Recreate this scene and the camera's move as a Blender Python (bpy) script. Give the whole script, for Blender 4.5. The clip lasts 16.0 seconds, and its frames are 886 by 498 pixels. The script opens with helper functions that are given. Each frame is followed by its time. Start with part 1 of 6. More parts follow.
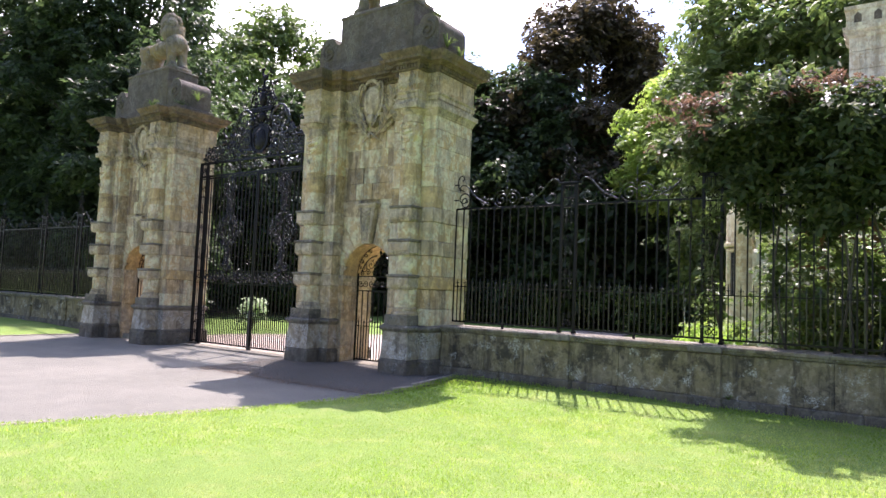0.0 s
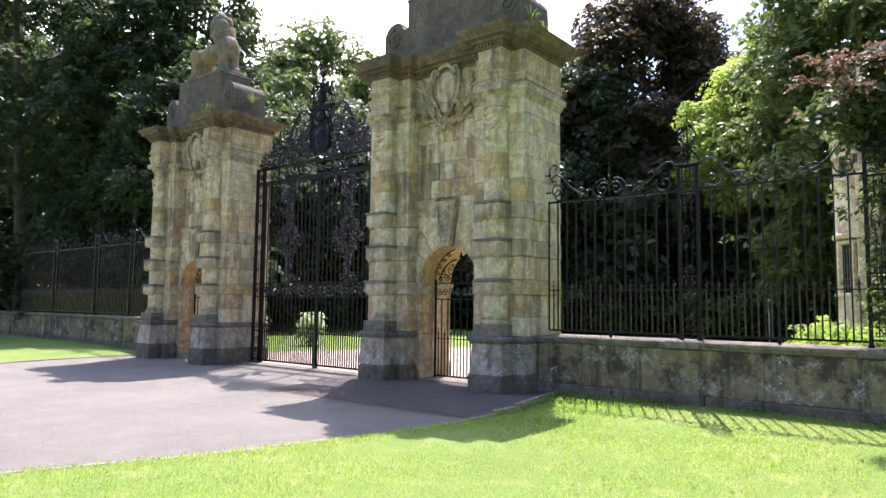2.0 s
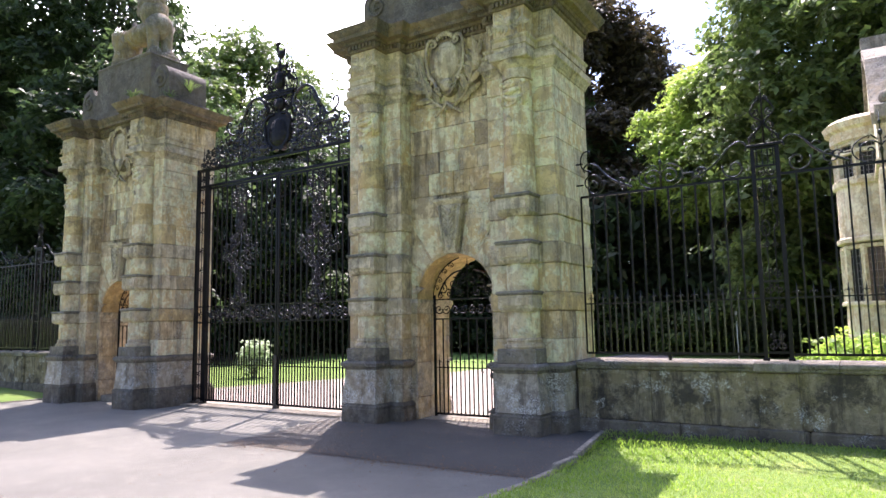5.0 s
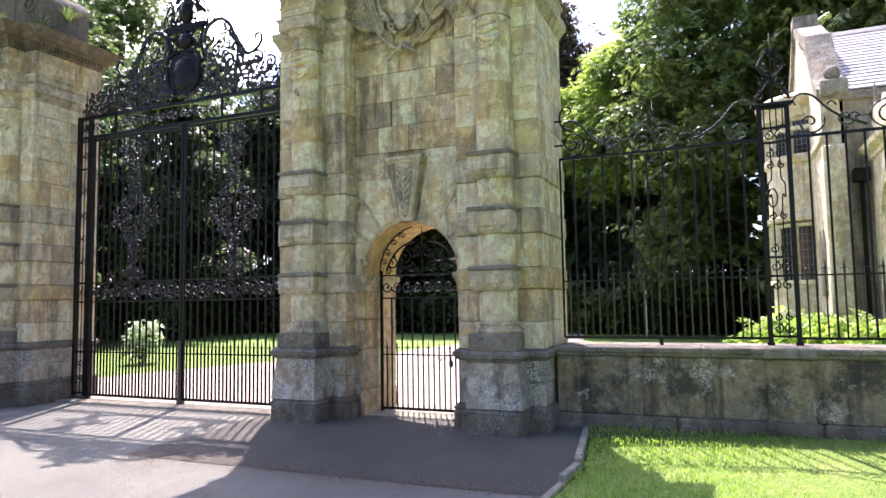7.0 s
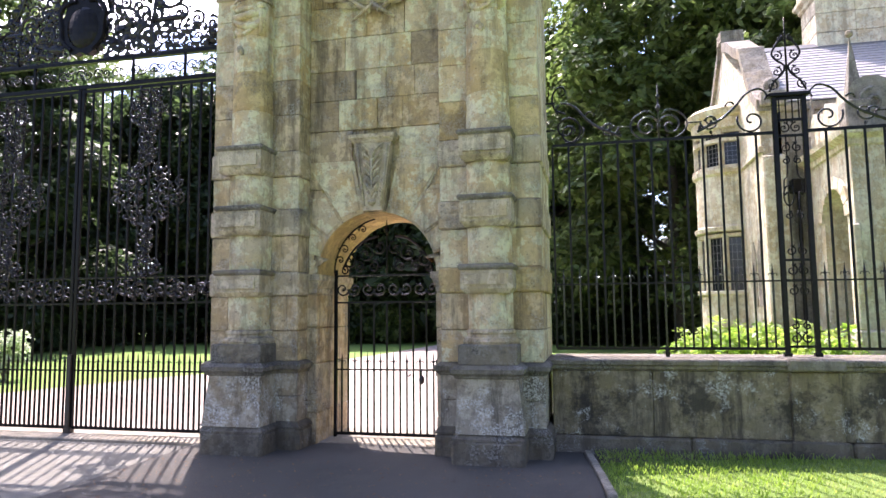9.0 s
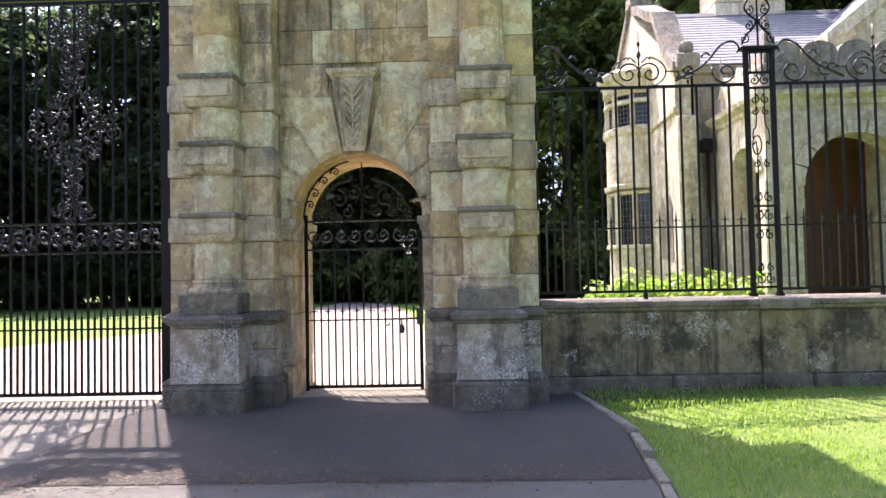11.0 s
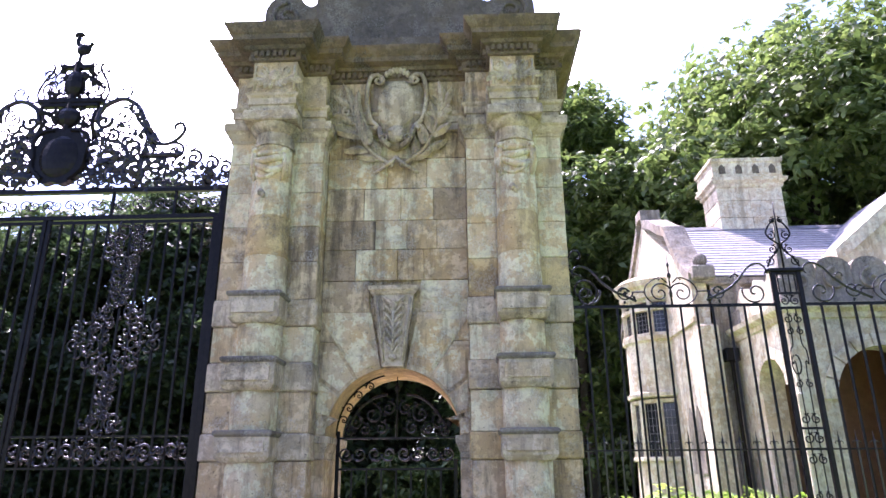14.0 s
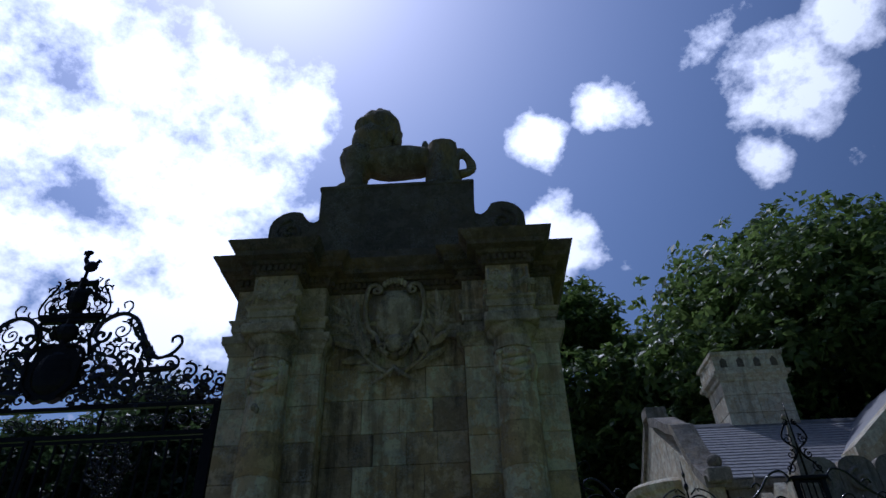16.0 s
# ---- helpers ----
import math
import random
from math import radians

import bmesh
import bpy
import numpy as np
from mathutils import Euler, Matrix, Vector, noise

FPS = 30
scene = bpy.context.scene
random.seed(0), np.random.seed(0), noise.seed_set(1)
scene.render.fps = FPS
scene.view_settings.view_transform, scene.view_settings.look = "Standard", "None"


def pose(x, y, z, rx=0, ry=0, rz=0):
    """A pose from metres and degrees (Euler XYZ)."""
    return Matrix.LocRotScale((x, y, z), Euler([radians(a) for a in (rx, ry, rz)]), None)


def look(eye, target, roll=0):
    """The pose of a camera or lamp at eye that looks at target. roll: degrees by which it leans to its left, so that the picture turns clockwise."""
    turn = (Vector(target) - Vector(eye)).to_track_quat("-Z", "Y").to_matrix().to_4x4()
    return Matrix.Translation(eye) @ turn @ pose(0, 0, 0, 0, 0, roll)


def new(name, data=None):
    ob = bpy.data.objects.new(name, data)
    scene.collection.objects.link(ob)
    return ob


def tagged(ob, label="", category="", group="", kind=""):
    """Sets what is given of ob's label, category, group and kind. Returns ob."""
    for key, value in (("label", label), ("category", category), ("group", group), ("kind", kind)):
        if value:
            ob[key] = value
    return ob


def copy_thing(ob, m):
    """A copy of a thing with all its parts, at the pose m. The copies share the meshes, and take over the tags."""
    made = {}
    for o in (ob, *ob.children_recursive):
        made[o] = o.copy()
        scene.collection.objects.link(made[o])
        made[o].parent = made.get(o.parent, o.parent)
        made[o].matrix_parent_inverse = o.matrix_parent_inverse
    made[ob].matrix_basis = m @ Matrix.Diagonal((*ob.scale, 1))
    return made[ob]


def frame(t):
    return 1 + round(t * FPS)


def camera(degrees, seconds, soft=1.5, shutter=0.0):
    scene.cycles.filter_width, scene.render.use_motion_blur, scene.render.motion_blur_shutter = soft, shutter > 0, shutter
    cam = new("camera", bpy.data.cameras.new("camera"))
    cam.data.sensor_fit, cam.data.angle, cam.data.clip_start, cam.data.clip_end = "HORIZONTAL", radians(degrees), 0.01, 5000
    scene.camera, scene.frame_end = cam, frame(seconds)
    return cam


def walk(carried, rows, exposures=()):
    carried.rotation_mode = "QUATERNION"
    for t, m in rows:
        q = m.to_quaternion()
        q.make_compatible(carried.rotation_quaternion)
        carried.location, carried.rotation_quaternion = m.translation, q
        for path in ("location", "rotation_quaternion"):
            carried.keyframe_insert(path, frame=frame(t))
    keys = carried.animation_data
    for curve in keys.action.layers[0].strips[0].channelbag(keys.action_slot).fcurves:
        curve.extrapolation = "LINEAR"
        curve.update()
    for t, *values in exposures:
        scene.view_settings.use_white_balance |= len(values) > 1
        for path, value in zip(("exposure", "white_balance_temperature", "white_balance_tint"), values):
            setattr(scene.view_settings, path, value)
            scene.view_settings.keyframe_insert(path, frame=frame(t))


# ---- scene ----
EXPOSURES = [(0, 1.25, 6350, 29), (4, 1.36, 6300, 29), (8, 1.6, 6350, 30), (12, 1.55, 6450, 31), (13.5, 1.55, 6250, 33), (14, 1.75, 5850, 44), (14.3, 1.7, 5850, 44), (14.5, 1.1, 5950, 37), (15, 0.0, 5900, 28), (15.5, -0.95, 5500, 22), (16, -1.85, 5050, 20)]
cam = camera(67.47, 16.0)
# seconds, x, y, z, pitch, roll, yaw
ROWS = [
    (0.0, -0.194, 0.064, 1.636, 3.73, -2.36, 34.94),
    (0.5, -0.553, 0.208, 1.592, 3.00, -1.97, 36.39),
    (1.0, -0.938, 0.372, 1.565, 3.02, -1.48, 37.83),
    (1.5, -1.332, 0.556, 1.546, 3.48, -0.89, 38.75),
    (2.0, -1.732, 0.753, 1.529, 4.64, -0.63, 38.60),
    (2.5, -2.117, 0.952, 1.513, 5.59, -0.14, 37.44),
    (3.0, -2.510, 1.164, 1.508, 6.40, 0.45, 36.82),
    (3.5, -2.890, 1.363, 1.497, 6.91, 0.74, 34.03),
    (4.0, -3.285, 1.576, 1.491, 6.54, 0.78, 33.01),
    (4.2, -3.435, 1.657, 1.489, 6.52, 0.33, 33.80),
    (6.3, -5.142, 2.270, 1.564, 5.13, 3.00, 26.47),
    (6.5, -5.252, 2.396, 1.546, 4.59, 3.09, 25.67),
    (7.0, -5.576, 2.722, 1.556, 4.45, 0.94, 22.76),
    (7.5, -5.922, 2.968, 1.543, 4.48, 0.86, 19.24),
    (8.0, -6.228, 3.225, 1.556, 4.61, 1.34, 15.46),
    (8.2, -6.356, 3.329, 1.573, 5.45, 1.28, 15.38),
    (10.3, -7.824, 3.615, 1.369, 3.79, 0.45, 5.58),
    (10.5, -7.924, 3.604, 1.373, 3.01, 0.91, 4.84),
    (11.0, -8.125, 3.643, 1.359, 1.85, 1.18, 1.69),
    (11.5, -8.270, 3.613, 1.378, 1.44, 0.68, -0.98),
    (12.0, -8.369, 3.594, 1.399, 1.44, 0.75, -0.06),
    (12.5, -8.404, 3.594, 1.425, 2.51, 0.14, 0.18),
    (13.0, -8.431, 3.587, 1.460, 6.70, -0.11, 1.36),
    (13.5, -8.435, 3.560, 1.492, 13.21, -0.04, 1.96),
    (14.0, -8.431, 3.592, 1.553, 18.71, 0.39, 2.19),
    (14.5, -8.452, 3.634, 1.615, 24.91, 0.86, 2.27),
    (15.0, -8.457, 3.624, 1.662, 30.62, 1.08, 2.19),
    (15.5, -8.450, 3.612, 1.684, 33.01, 1.18, 2.37),
    (16.0, -8.438, 3.594, 1.708, 35.45, 1.71, 2.65),
]
walk(cam, [(t, pose(x, y, z, 90 + pitch, roll, yaw)) for t, x, y, z, pitch, roll, yaw in ROWS], EXPOSURES)

# ---- world and sun ----
SUN_AZ, SUN_EL = -26.0, 61.5
to_sun = Vector((math.sin(radians(SUN_AZ)) * math.cos(radians(SUN_EL)), math.cos(radians(SUN_AZ)) * math.cos(radians(SUN_EL)), math.sin(radians(SUN_EL))))
world = bpy.data.worlds.new("sky")
scene.world = world
world.use_nodes = True
wn, wl = world.node_tree.nodes, world.node_tree.links
bg = wn["Background"]
sky = wn.new("ShaderNodeTexSky")
sky.sky_type = "NISHITA"
sky.sun_disc = False
sky.sun_elevation, sky.sun_rotation = radians(SUN_EL), radians(SUN_AZ)
sky.air_density, sky.dust_density, sky.ozone_density = 1.0, 1.0, 2.2
wc = wn.new("ShaderNodeTexCoord")


def sky_math(op, a, b):
    q = wn.new("ShaderNodeMath")
    q.operation = op
    for k, v in enumerate((a, b)):
        if isinstance(v, (int, float)):
            q.inputs[k].default_value = v
        else:
            wl.new(v, q.inputs[k])
    return q.outputs[0]


def sky_lobe(az, el, inner, outer):
    """1 within inner degrees of a direction, falling to 0 at outer."""
    d = wn.new("ShaderNodeVectorMath")
    d.operation = "DOT_PRODUCT"
    d.inputs[1].default_value = (math.sin(radians(az)) * math.cos(radians(el)), math.cos(radians(az)) * math.cos(radians(el)), math.sin(radians(el)))
    wl.new(wc.outputs["Generated"], d.inputs[0])
    r = wn.new("ShaderNodeMapRange")
    r.inputs["From Min"].default_value, r.inputs["From Max"].default_value = math.cos(radians(outer)), math.cos(radians(inner))
    wl.new(d.outputs["Value"], r.inputs["Value"])
    return r.outputs["Result"]


# cumulus: a broad bank west of the sun and small puffs on clear blue to the east
bank = None
for az, el, inner, outer in ((-36.0, 38.0, 10.0, 21.0), (-55.0, 28.0, 14.0, 28.0), (-33.0, 47.5, 3.0, 9.0), (-19.4, 46.0, 0.5, 4.0), (-27.0, 31.0, 5.0, 12.0), (18.6, 45.5, 0.8, 3.4), (9.7, 43.5, 0.8, 3.6), (36.5, 41.6, 2.2, 5.5), (43.8, 43.8, 1.2, 4.0), (31.8, 37.3, 0.6, 2.8), (10.8, 35.5, 1.6, 5.0), (-95.0, 30.0, 8.0, 22.0)):
    lobe = sky_lobe(az, el, inner, outer)
    bank = lobe if bank is None else sky_math("MAXIMUM", bank, lobe)
wm = wn.new("ShaderNodeMapping")
wm.inputs["Scale"].default_value = (1.0, 1.0, 1.3)
wm.inputs["Location"].default_value = (3.1, 0.7, 0.4)
n1 = wn.new("ShaderNodeTexNoise")
n1.inputs["Scale"].default_value, n1.inputs["Detail"].default_value, n1.inputs["Roughness"].default_value = 8.5, 10.0, 0.62
wl.new(wc.outputs["Generated"], wm.inputs["Vector"])
wl.new(wm.outputs["Vector"], n1.inputs["Vector"])
cover = sky_math("ADD", sky_math("MULTIPLY", bank, 0.30), sky_math("SUBTRACT", n1.outputs["Fac"], 0.16))
ramp = wn.new("ShaderNodeValToRGB")
ramp.color_ramp.elements[0].position, ramp.color_ramp.elements[1].position = 0.49, 0.66
glow = sky_math("ADD", sky_math("MULTIPLY", sky_math("POWER", sky_lobe(SUN_AZ, SUN_EL, 4.0, 66.0), 1.6), 2.2), 1.0)
cloud = wn.new("ShaderNodeMixRGB")
cloud.inputs[2].default_value = (17.0, 16.8, 17.2, 1)
aureole = wn.new("ShaderNodeVectorMath")
aureole.operation = "SCALE"
wl.new(glow, aureole.inputs["Scale"])

wl.new(cover, ramp.inputs["Fac"])
wl.new(ramp.outputs["Color"], cloud.inputs["Fac"])
wl.new(sky.outputs["Color"], cloud.inputs[1])
wl.new(cloud.outputs["Color"], aureole.inputs[0])
wl.new(aureole.outputs["Vector"], bg.inputs["Color"])
bg.inputs["Strength"].default_value = 0.105
sun = new("sun", bpy.data.lights.new("sun", "SUN"))
sun.data.energy, sun.data.angle, sun.data.color = 5.0, radians(0.53), (1.0, 0.95, 0.86)
sun.matrix_world = look(to_sun * 60, (0, 0, 0))


# ---- materials ----
def material(name, rough=0.8, metal=0.0):
    m = bpy.data.materials.new(name)
    m.use_nodes = True
    p = m.node_tree.nodes["Principled BSDF"]
    p.inputs["Roughness"].default_value, p.inputs["Metallic"].default_value = rough, metal
    return m, m.node_tree.nodes, m.node_tree.links, p


def coords(n, l, shift=True):
    tc = n.new("ShaderNodeTexCoord")
    if not shift:
        return tc.outputs["Object"]
    oi = n.new("ShaderNodeObjectInfo")
    mul = n.new("ShaderNodeVectorMath")
    mul.operation = "SCALE"
    mul.inputs[0].default_value = (31.0, 17.0, 23.0)
    l.new(oi.outputs["Random"], mul.inputs["Scale"])
    add = n.new("ShaderNodeVectorMath")
    l.new(tc.outputs["Object"], add.inputs[0])
    l.new(mul.outputs["Vector"], add.inputs[1])
    return add.outputs["Vector"]


def tex(n, l, vec, scale, detail=6.0, rough=0.6, stretch=None):
    t = n.new("ShaderNodeTexNoise")
    t.inputs["Scale"].default_value, t.inputs["Detail"].default_value, t.inputs["Roughness"].default_value = scale, detail, rough
    if stretch:
        mp = n.new("ShaderNodeMapping")
        mp.inputs["Scale"].default_value = stretch
        l.new(vec, mp.inputs["Vector"])
        vec = mp.outputs["Vector"]
    l.new(vec, t.inputs["Vector"])
    return t.outputs["Fac"]


def ramped(n, l, fac, a, b, ca=(0, 0, 0, 1), cb=(1, 1, 1, 1)):
    r = n.new("ShaderNodeValToRGB")
    r.color_ramp.elements[0].position, r.color_ramp.elements[1].position = a, b
    r.color_ramp.elements[0].color, r.color_ramp.elements[1].color = ca, cb
    l.new(fac, r.inputs["Fac"])
    return r.outputs["Color"]


def mixed(n, l, fac, a, b, amount=None):
    m = n.new("ShaderNodeMixRGB")
    for k, v in ((1, a), (2, b)):
        if isinstance(v, tuple):
            m.inputs[k].default_value = (*v, 1)
        else:
            l.new(v, m.inputs[k])
    if amount is not None:
        q = n.new("ShaderNodeMath")
        q.operation = "MULTIPLY"
        q.inputs[1].default_value = amount
        l.new(fac, q.inputs[0])
        fac = q.outputs[0]
    l.new(fac, m.inputs[0])
    return m.outputs["Color"]


def bumped(n, l, p, height, strength, dist=0.02):
    b = n.new("ShaderNodeBump")
    b.inputs["Strength"].default_value, b.inputs["Distance"].default_value = strength, dist
    l.new(height, b.inputs["Height"])
    l.new(b.outputs["Normal"], p.inputs["Normal"])


def stone(name, a, b, c, soot=0.4, lichen=0.2, streak=0.35, bump=0.8, rough=0.9, patch=1.3, soot_scale=1.7, cover=0.50):
    """Weathered sandstone: body colour by block, iron stain and bleaching, run-off streaks, soot, pits and lichen that cross the joints."""
    m, n, l, p = material(name, rough)
    p.inputs["Specular IOR Level"].default_value = 0.25
    v, w = coords(n, l), coords(n, l, False)
    oi = n.new("ShaderNodeObjectInfo")
    body = mixed(n, l, oi.outputs["Random"], a, b)
    body = mixed(n, l, ramped(n, l, tex(n, l, v, patch, 5), 0.40, 0.62), body, c, 0.9)
    body = mixed(n, l, ramped(n, l, tex(n, l, w, 6.5, 9, 0.7), 0.49, 0.545), body, tuple(min(0.8, q * 1.4) for q in a), 0.7)
    body = mixed(n, l, ramped(n, l, tex(n, l, v, 11, 9, 0.75), 0.50, 0.64), body, tuple(q * 0.55 for q in b), 0.55)
    body = mixed(n, l, ramped(n, l, tex(n, l, w, 60, 6, 0.75), 0.30, 0.75), body, tuple(q * 0.7 for q in b), 0.32)
    body = mixed(n, l, ramped(n, l, tex(n, l, w, 2.1, 9, 0.75, (2.4, 2.4, 0.30)), 0.49, 0.62), body, (0.075, 0.063, 0.047), streak)
    body = mixed(n, l, ramped(n, l, tex(n, l, w, soot_scale, 12, 0.78), 0.515, 0.585), body, (0.034, 0.031, 0.028), soot)
    area = ramped(n, l, tex(n, l, w, 3.4, 8, 0.7), cover, cover + 0.07)
    grain = ramped(n, l, tex(n, l, w, 48, 10, 0.8), 0.47, 0.56)
    body = mixed(n, l, mixed(n, l, area, (0, 0, 0), grain), body, (0.62, 0.61, 0.56), lichen)
    pits = ramped(n, l, tex(n, l, w, 38, 4, 0.6), 0.30, 0.37, (1, 1, 1, 1), (0, 0, 0, 1))
    body = mixed(n, l, pits, body, (0.05, 0.045, 0.038), 0.7)
    l.new(body, p.inputs["Base Color"])
    relief = mixed(n, l, ramped(n, l, tex(n, l, w, 7, 10, 0.7), 0.3, 0.7), (0, 0, 0), tex(n, l, w, 34, 10, 0.78))
    bumped(n, l, p, relief, bump, 0.035)
    return m


CREAM, OCHRE = (0.70, 0.58, 0.39), (0.60, 0.42, 0.19)
stone_clean = stone("pale_sandstone", CREAM, (0.55, 0.455, 0.30), OCHRE, 0.30, 0.3, 0.5)
stone_panel = stone("stained_sandstone", (0.54, 0.435, 0.275), (0.40, 0.31, 0.195), (0.50, 0.345, 0.16), 0.4, 0.35, 0.75)
stone_umber = stone("umber_stained_sandstone", (0.34, 0.265, 0.17), (0.27, 0.212, 0.14), (0.44, 0.30, 0.14), 0.45, 0.25, 0.8)
stone_band = stone("grey_sandstone", (0.50, 0.43, 0.31), (0.40, 0.345, 0.25), (0.50, 0.38, 0.22), 0.5, 0.25, 0.65)
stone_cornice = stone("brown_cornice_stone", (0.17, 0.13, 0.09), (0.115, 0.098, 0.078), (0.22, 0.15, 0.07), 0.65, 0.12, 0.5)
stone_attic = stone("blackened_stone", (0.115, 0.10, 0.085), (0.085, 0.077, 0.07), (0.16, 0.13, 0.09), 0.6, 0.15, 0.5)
stone_base = stone("sooty_plinth_stone", (0.15, 0.132, 0.103), (0.105, 0.094, 0.076), (0.19, 0.155, 0.10), 0.65, 0.35, 0.6, cover=0.53)
stone_ledge = stone("sooty_ledge_stone", (0.20, 0.18, 0.145), (0.14, 0.128, 0.105), (0.24, 0.20, 0.13), 0.7, 0.25, 0.6)
stone_die = stone("lichened_plinth_stone", (0.40, 0.355, 0.275), (0.29, 0.255, 0.20), (0.36, 0.28, 0.17), 0.6, 0.9, 0.7, cover=0.485)
stone_wall = stone("mossy_wall_stone", (0.25, 0.21, 0.14), (0.17, 0.145, 0.10), (0.26, 0.21, 0.11), 0.8, 0.8, 0.9, soot_scale=0.9, cover=0.545)
stone_yellow = stone("yellow_sandstone", (0.50, 0.39, 0.20), (0.47, 0.37, 0.21), (0.50, 0.34, 0.14), 0.45, 0.25, 0.5)
stone_soffit = stone("ochre_soffit_stone", (0.56, 0.40, 0.19), (0.52, 0.38, 0.20), (0.50, 0.33, 0.13), 0.2, 0.05, 0.2)
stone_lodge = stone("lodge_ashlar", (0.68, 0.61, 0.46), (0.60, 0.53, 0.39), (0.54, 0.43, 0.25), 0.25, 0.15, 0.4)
# grey copy for lodge faces in shade; the weathered copings share it
stone_lodge_shaded = stone("lodge_shaded_grey_stone", (0.29, 0.265, 0.22), (0.24, 0.22, 0.185), (0.33, 0.27, 0.18), 0.6, 0.25, 0.6)
stone_statue = stone("statue_stone", (0.20, 0.175, 0.135), (0.16, 0.14, 0.11), (0.34, 0.25, 0.11), 0.6, 0.35, 0.5, 0.9)


def plain(name, a, b, rough, scale=6.0, metal=0.0, bump=0.2, shift=True):
    m, n, l, p = material(name, rough, metal)
    v = coords(n, l, shift)
    col = mixed(n, l, ramped(n, l, tex(n, l, v, scale, 8, 0.65), 0.35, 0.68), a, b)
    l.new(col, p.inputs["Base Color"])
    if bump:
        bumped(n, l, p, tex(n, l, v, scale * 8, 6, 0.7), bump, 0.004)
    return m


iron = plain("black_painted_iron", (0.006, 0.006, 0.007), (0.013, 0.012, 0.012), 0.22, 14, 0.0, 0.12)
iron.node_tree.nodes["Principled BSDF"].inputs["Specular IOR Level"].default_value = 0.12
iron_gloss = plain("glossy_black_iron", (0.006, 0.006, 0.007), (0.012, 0.011, 0.011), 0.16, 30, 0.0, 0.04)
iron_gloss.node_tree.nodes["Principled BSDF"].inputs["Specular IOR Level"].default_value = 0.4
iron_rusty = plain("worn_iron", (0.018, 0.016, 0.015), (0.040, 0.028, 0.020), 0.42, 12, 0.0, 0.2)
lead = plain("lead_grey_metal", (0.12, 0.12, 0.13), (0.20, 0.20, 0.20), 0.5, 5)
bark = plain("rough_bark", (0.055, 0.045, 0.034), (0.10, 0.085, 0.065), 0.9, 9, 0.0, 0.8)
dark_wood = plain("brown_door_wood", (0.14, 0.065, 0.030), (0.20, 0.10, 0.048), 0.6, 9)
kerb_stone = stone("worn_kerb_stone", (0.30, 0.27, 0.21), (0.24, 0.22, 0.18), (0.32, 0.27, 0.19), 0.4, 0.1, 0.2)
slate = plain("blue_grey_slate", (0.20, 0.20, 0.215), (0.34, 0.33, 0.335), 0.5, 9, 0.0, 0.3)


def leafy(name, a, b, trans=0.5, rough=0.45, dry=None):
    """Leaves: colour varies leaf by leaf; some light comes through."""
    m, n, l, p = material(name, rough)
    g = n.new("ShaderNodeNewGeometry")
    p.inputs["Specular IOR Level"].default_value = 0.3
    col = mixed(n, l, g.outputs["Random Per Island"], a, b)
    if dry:
        v = coords(n, l, False)
        col = mixed(n, l, ramped(n, l, tex(n, l, v, 0.9, 7, 0.65), 0.46, 0.66), col, dry, 0.75)
    l.new(col, p.inputs["Base Color"])
    t = n.new("ShaderNodeBsdfTranslucent")
    hs = n.new("ShaderNodeHueSaturation")
    hs.inputs["Value"].default_value, hs.inputs["Saturation"].default_value = 2.6, 1.1
    l.new(col, hs.inputs["Color"])
    l.new(hs.outputs["Color"], t.inputs["Color"])
    mx = n.new("ShaderNodeMixShader")
    mx.inputs[0].default_value = trans
    l.new(p.outputs["BSDF"], mx.inputs[1])
    l.new(t.outputs["BSDF"], mx.inputs[2])
    l.new(mx.outputs["Shader"], n["Material Output"].inputs["Surface"])
    return m


leaf_dark = leafy("dark_green_leaves", (0.024, 0.040, 0.017), (0.056, 0.082, 0.032), 0.42)
leaf_mid = leafy("green_leaves", (0.060, 0.095, 0.030), (0.125, 0.165, 0.052), 0.32)
# light green raised so that the leaves look sunlit
leaf_sunlit = leafy("sunlit_light_green_leaves", (0.14, 0.205, 0.045), (0.23, 0.295, 0.080), 0.45)
leaf_copper = leafy("copper_beech_leaves", (0.030, 0.026, 0.014), (0.068, 0.054, 0.026), 0.25, 0.55)
leaf_ivy = leafy("climber_leaves", (0.032, 0.056, 0.020), (0.070, 0.085, 0.032), 0.4, 0.55)
leaf_pink = leafy("reddish_climber_leaves", (0.075, 0.045, 0.032), (0.12, 0.075, 0.05), 0.3, 0.6)
leaf_bed = leafy("border_leaves", (0.11, 0.19, 0.035), (0.20, 0.28, 0.06), 0.45)
# greenish white; the bright light on the shrub is put into the colour
leaf_white = leafy("white_lit_blossom", (0.14, 0.21, 0.10), (0.45, 0.49, 0.36), 0.3)
grass_blade = leafy("grass_blades", (0.12, 0.205, 0.032), (0.21, 0.275, 0.07), 0.5, 0.7, (0.27, 0.30, 0.11))


def ground_material(name, a, b, c, fine, bump):
    m, n, l, p = material(name, 0.95)
    v = coords(n, l, False)
    col = mixed(n, l, ramped(n, l, tex(n, l, v, 0.7, 6), 0.35, 0.65), a, b)
    col = mixed(n, l, ramped(n, l, tex(n, l, v, 2.6, 9, 0.7), 0.50, 0.72), col, c, 0.7)
    col = mixed(n, l, ramped(n, l, tex(n, l, v, fine, 4, 0.8), 0.25, 0.8), col, a, 0.5)
    l.new(col, p.inputs["Base Color"])
    bumped(n, l, p, tex(n, l, v, fine, 6, 0.8), bump, 0.02)
    return m


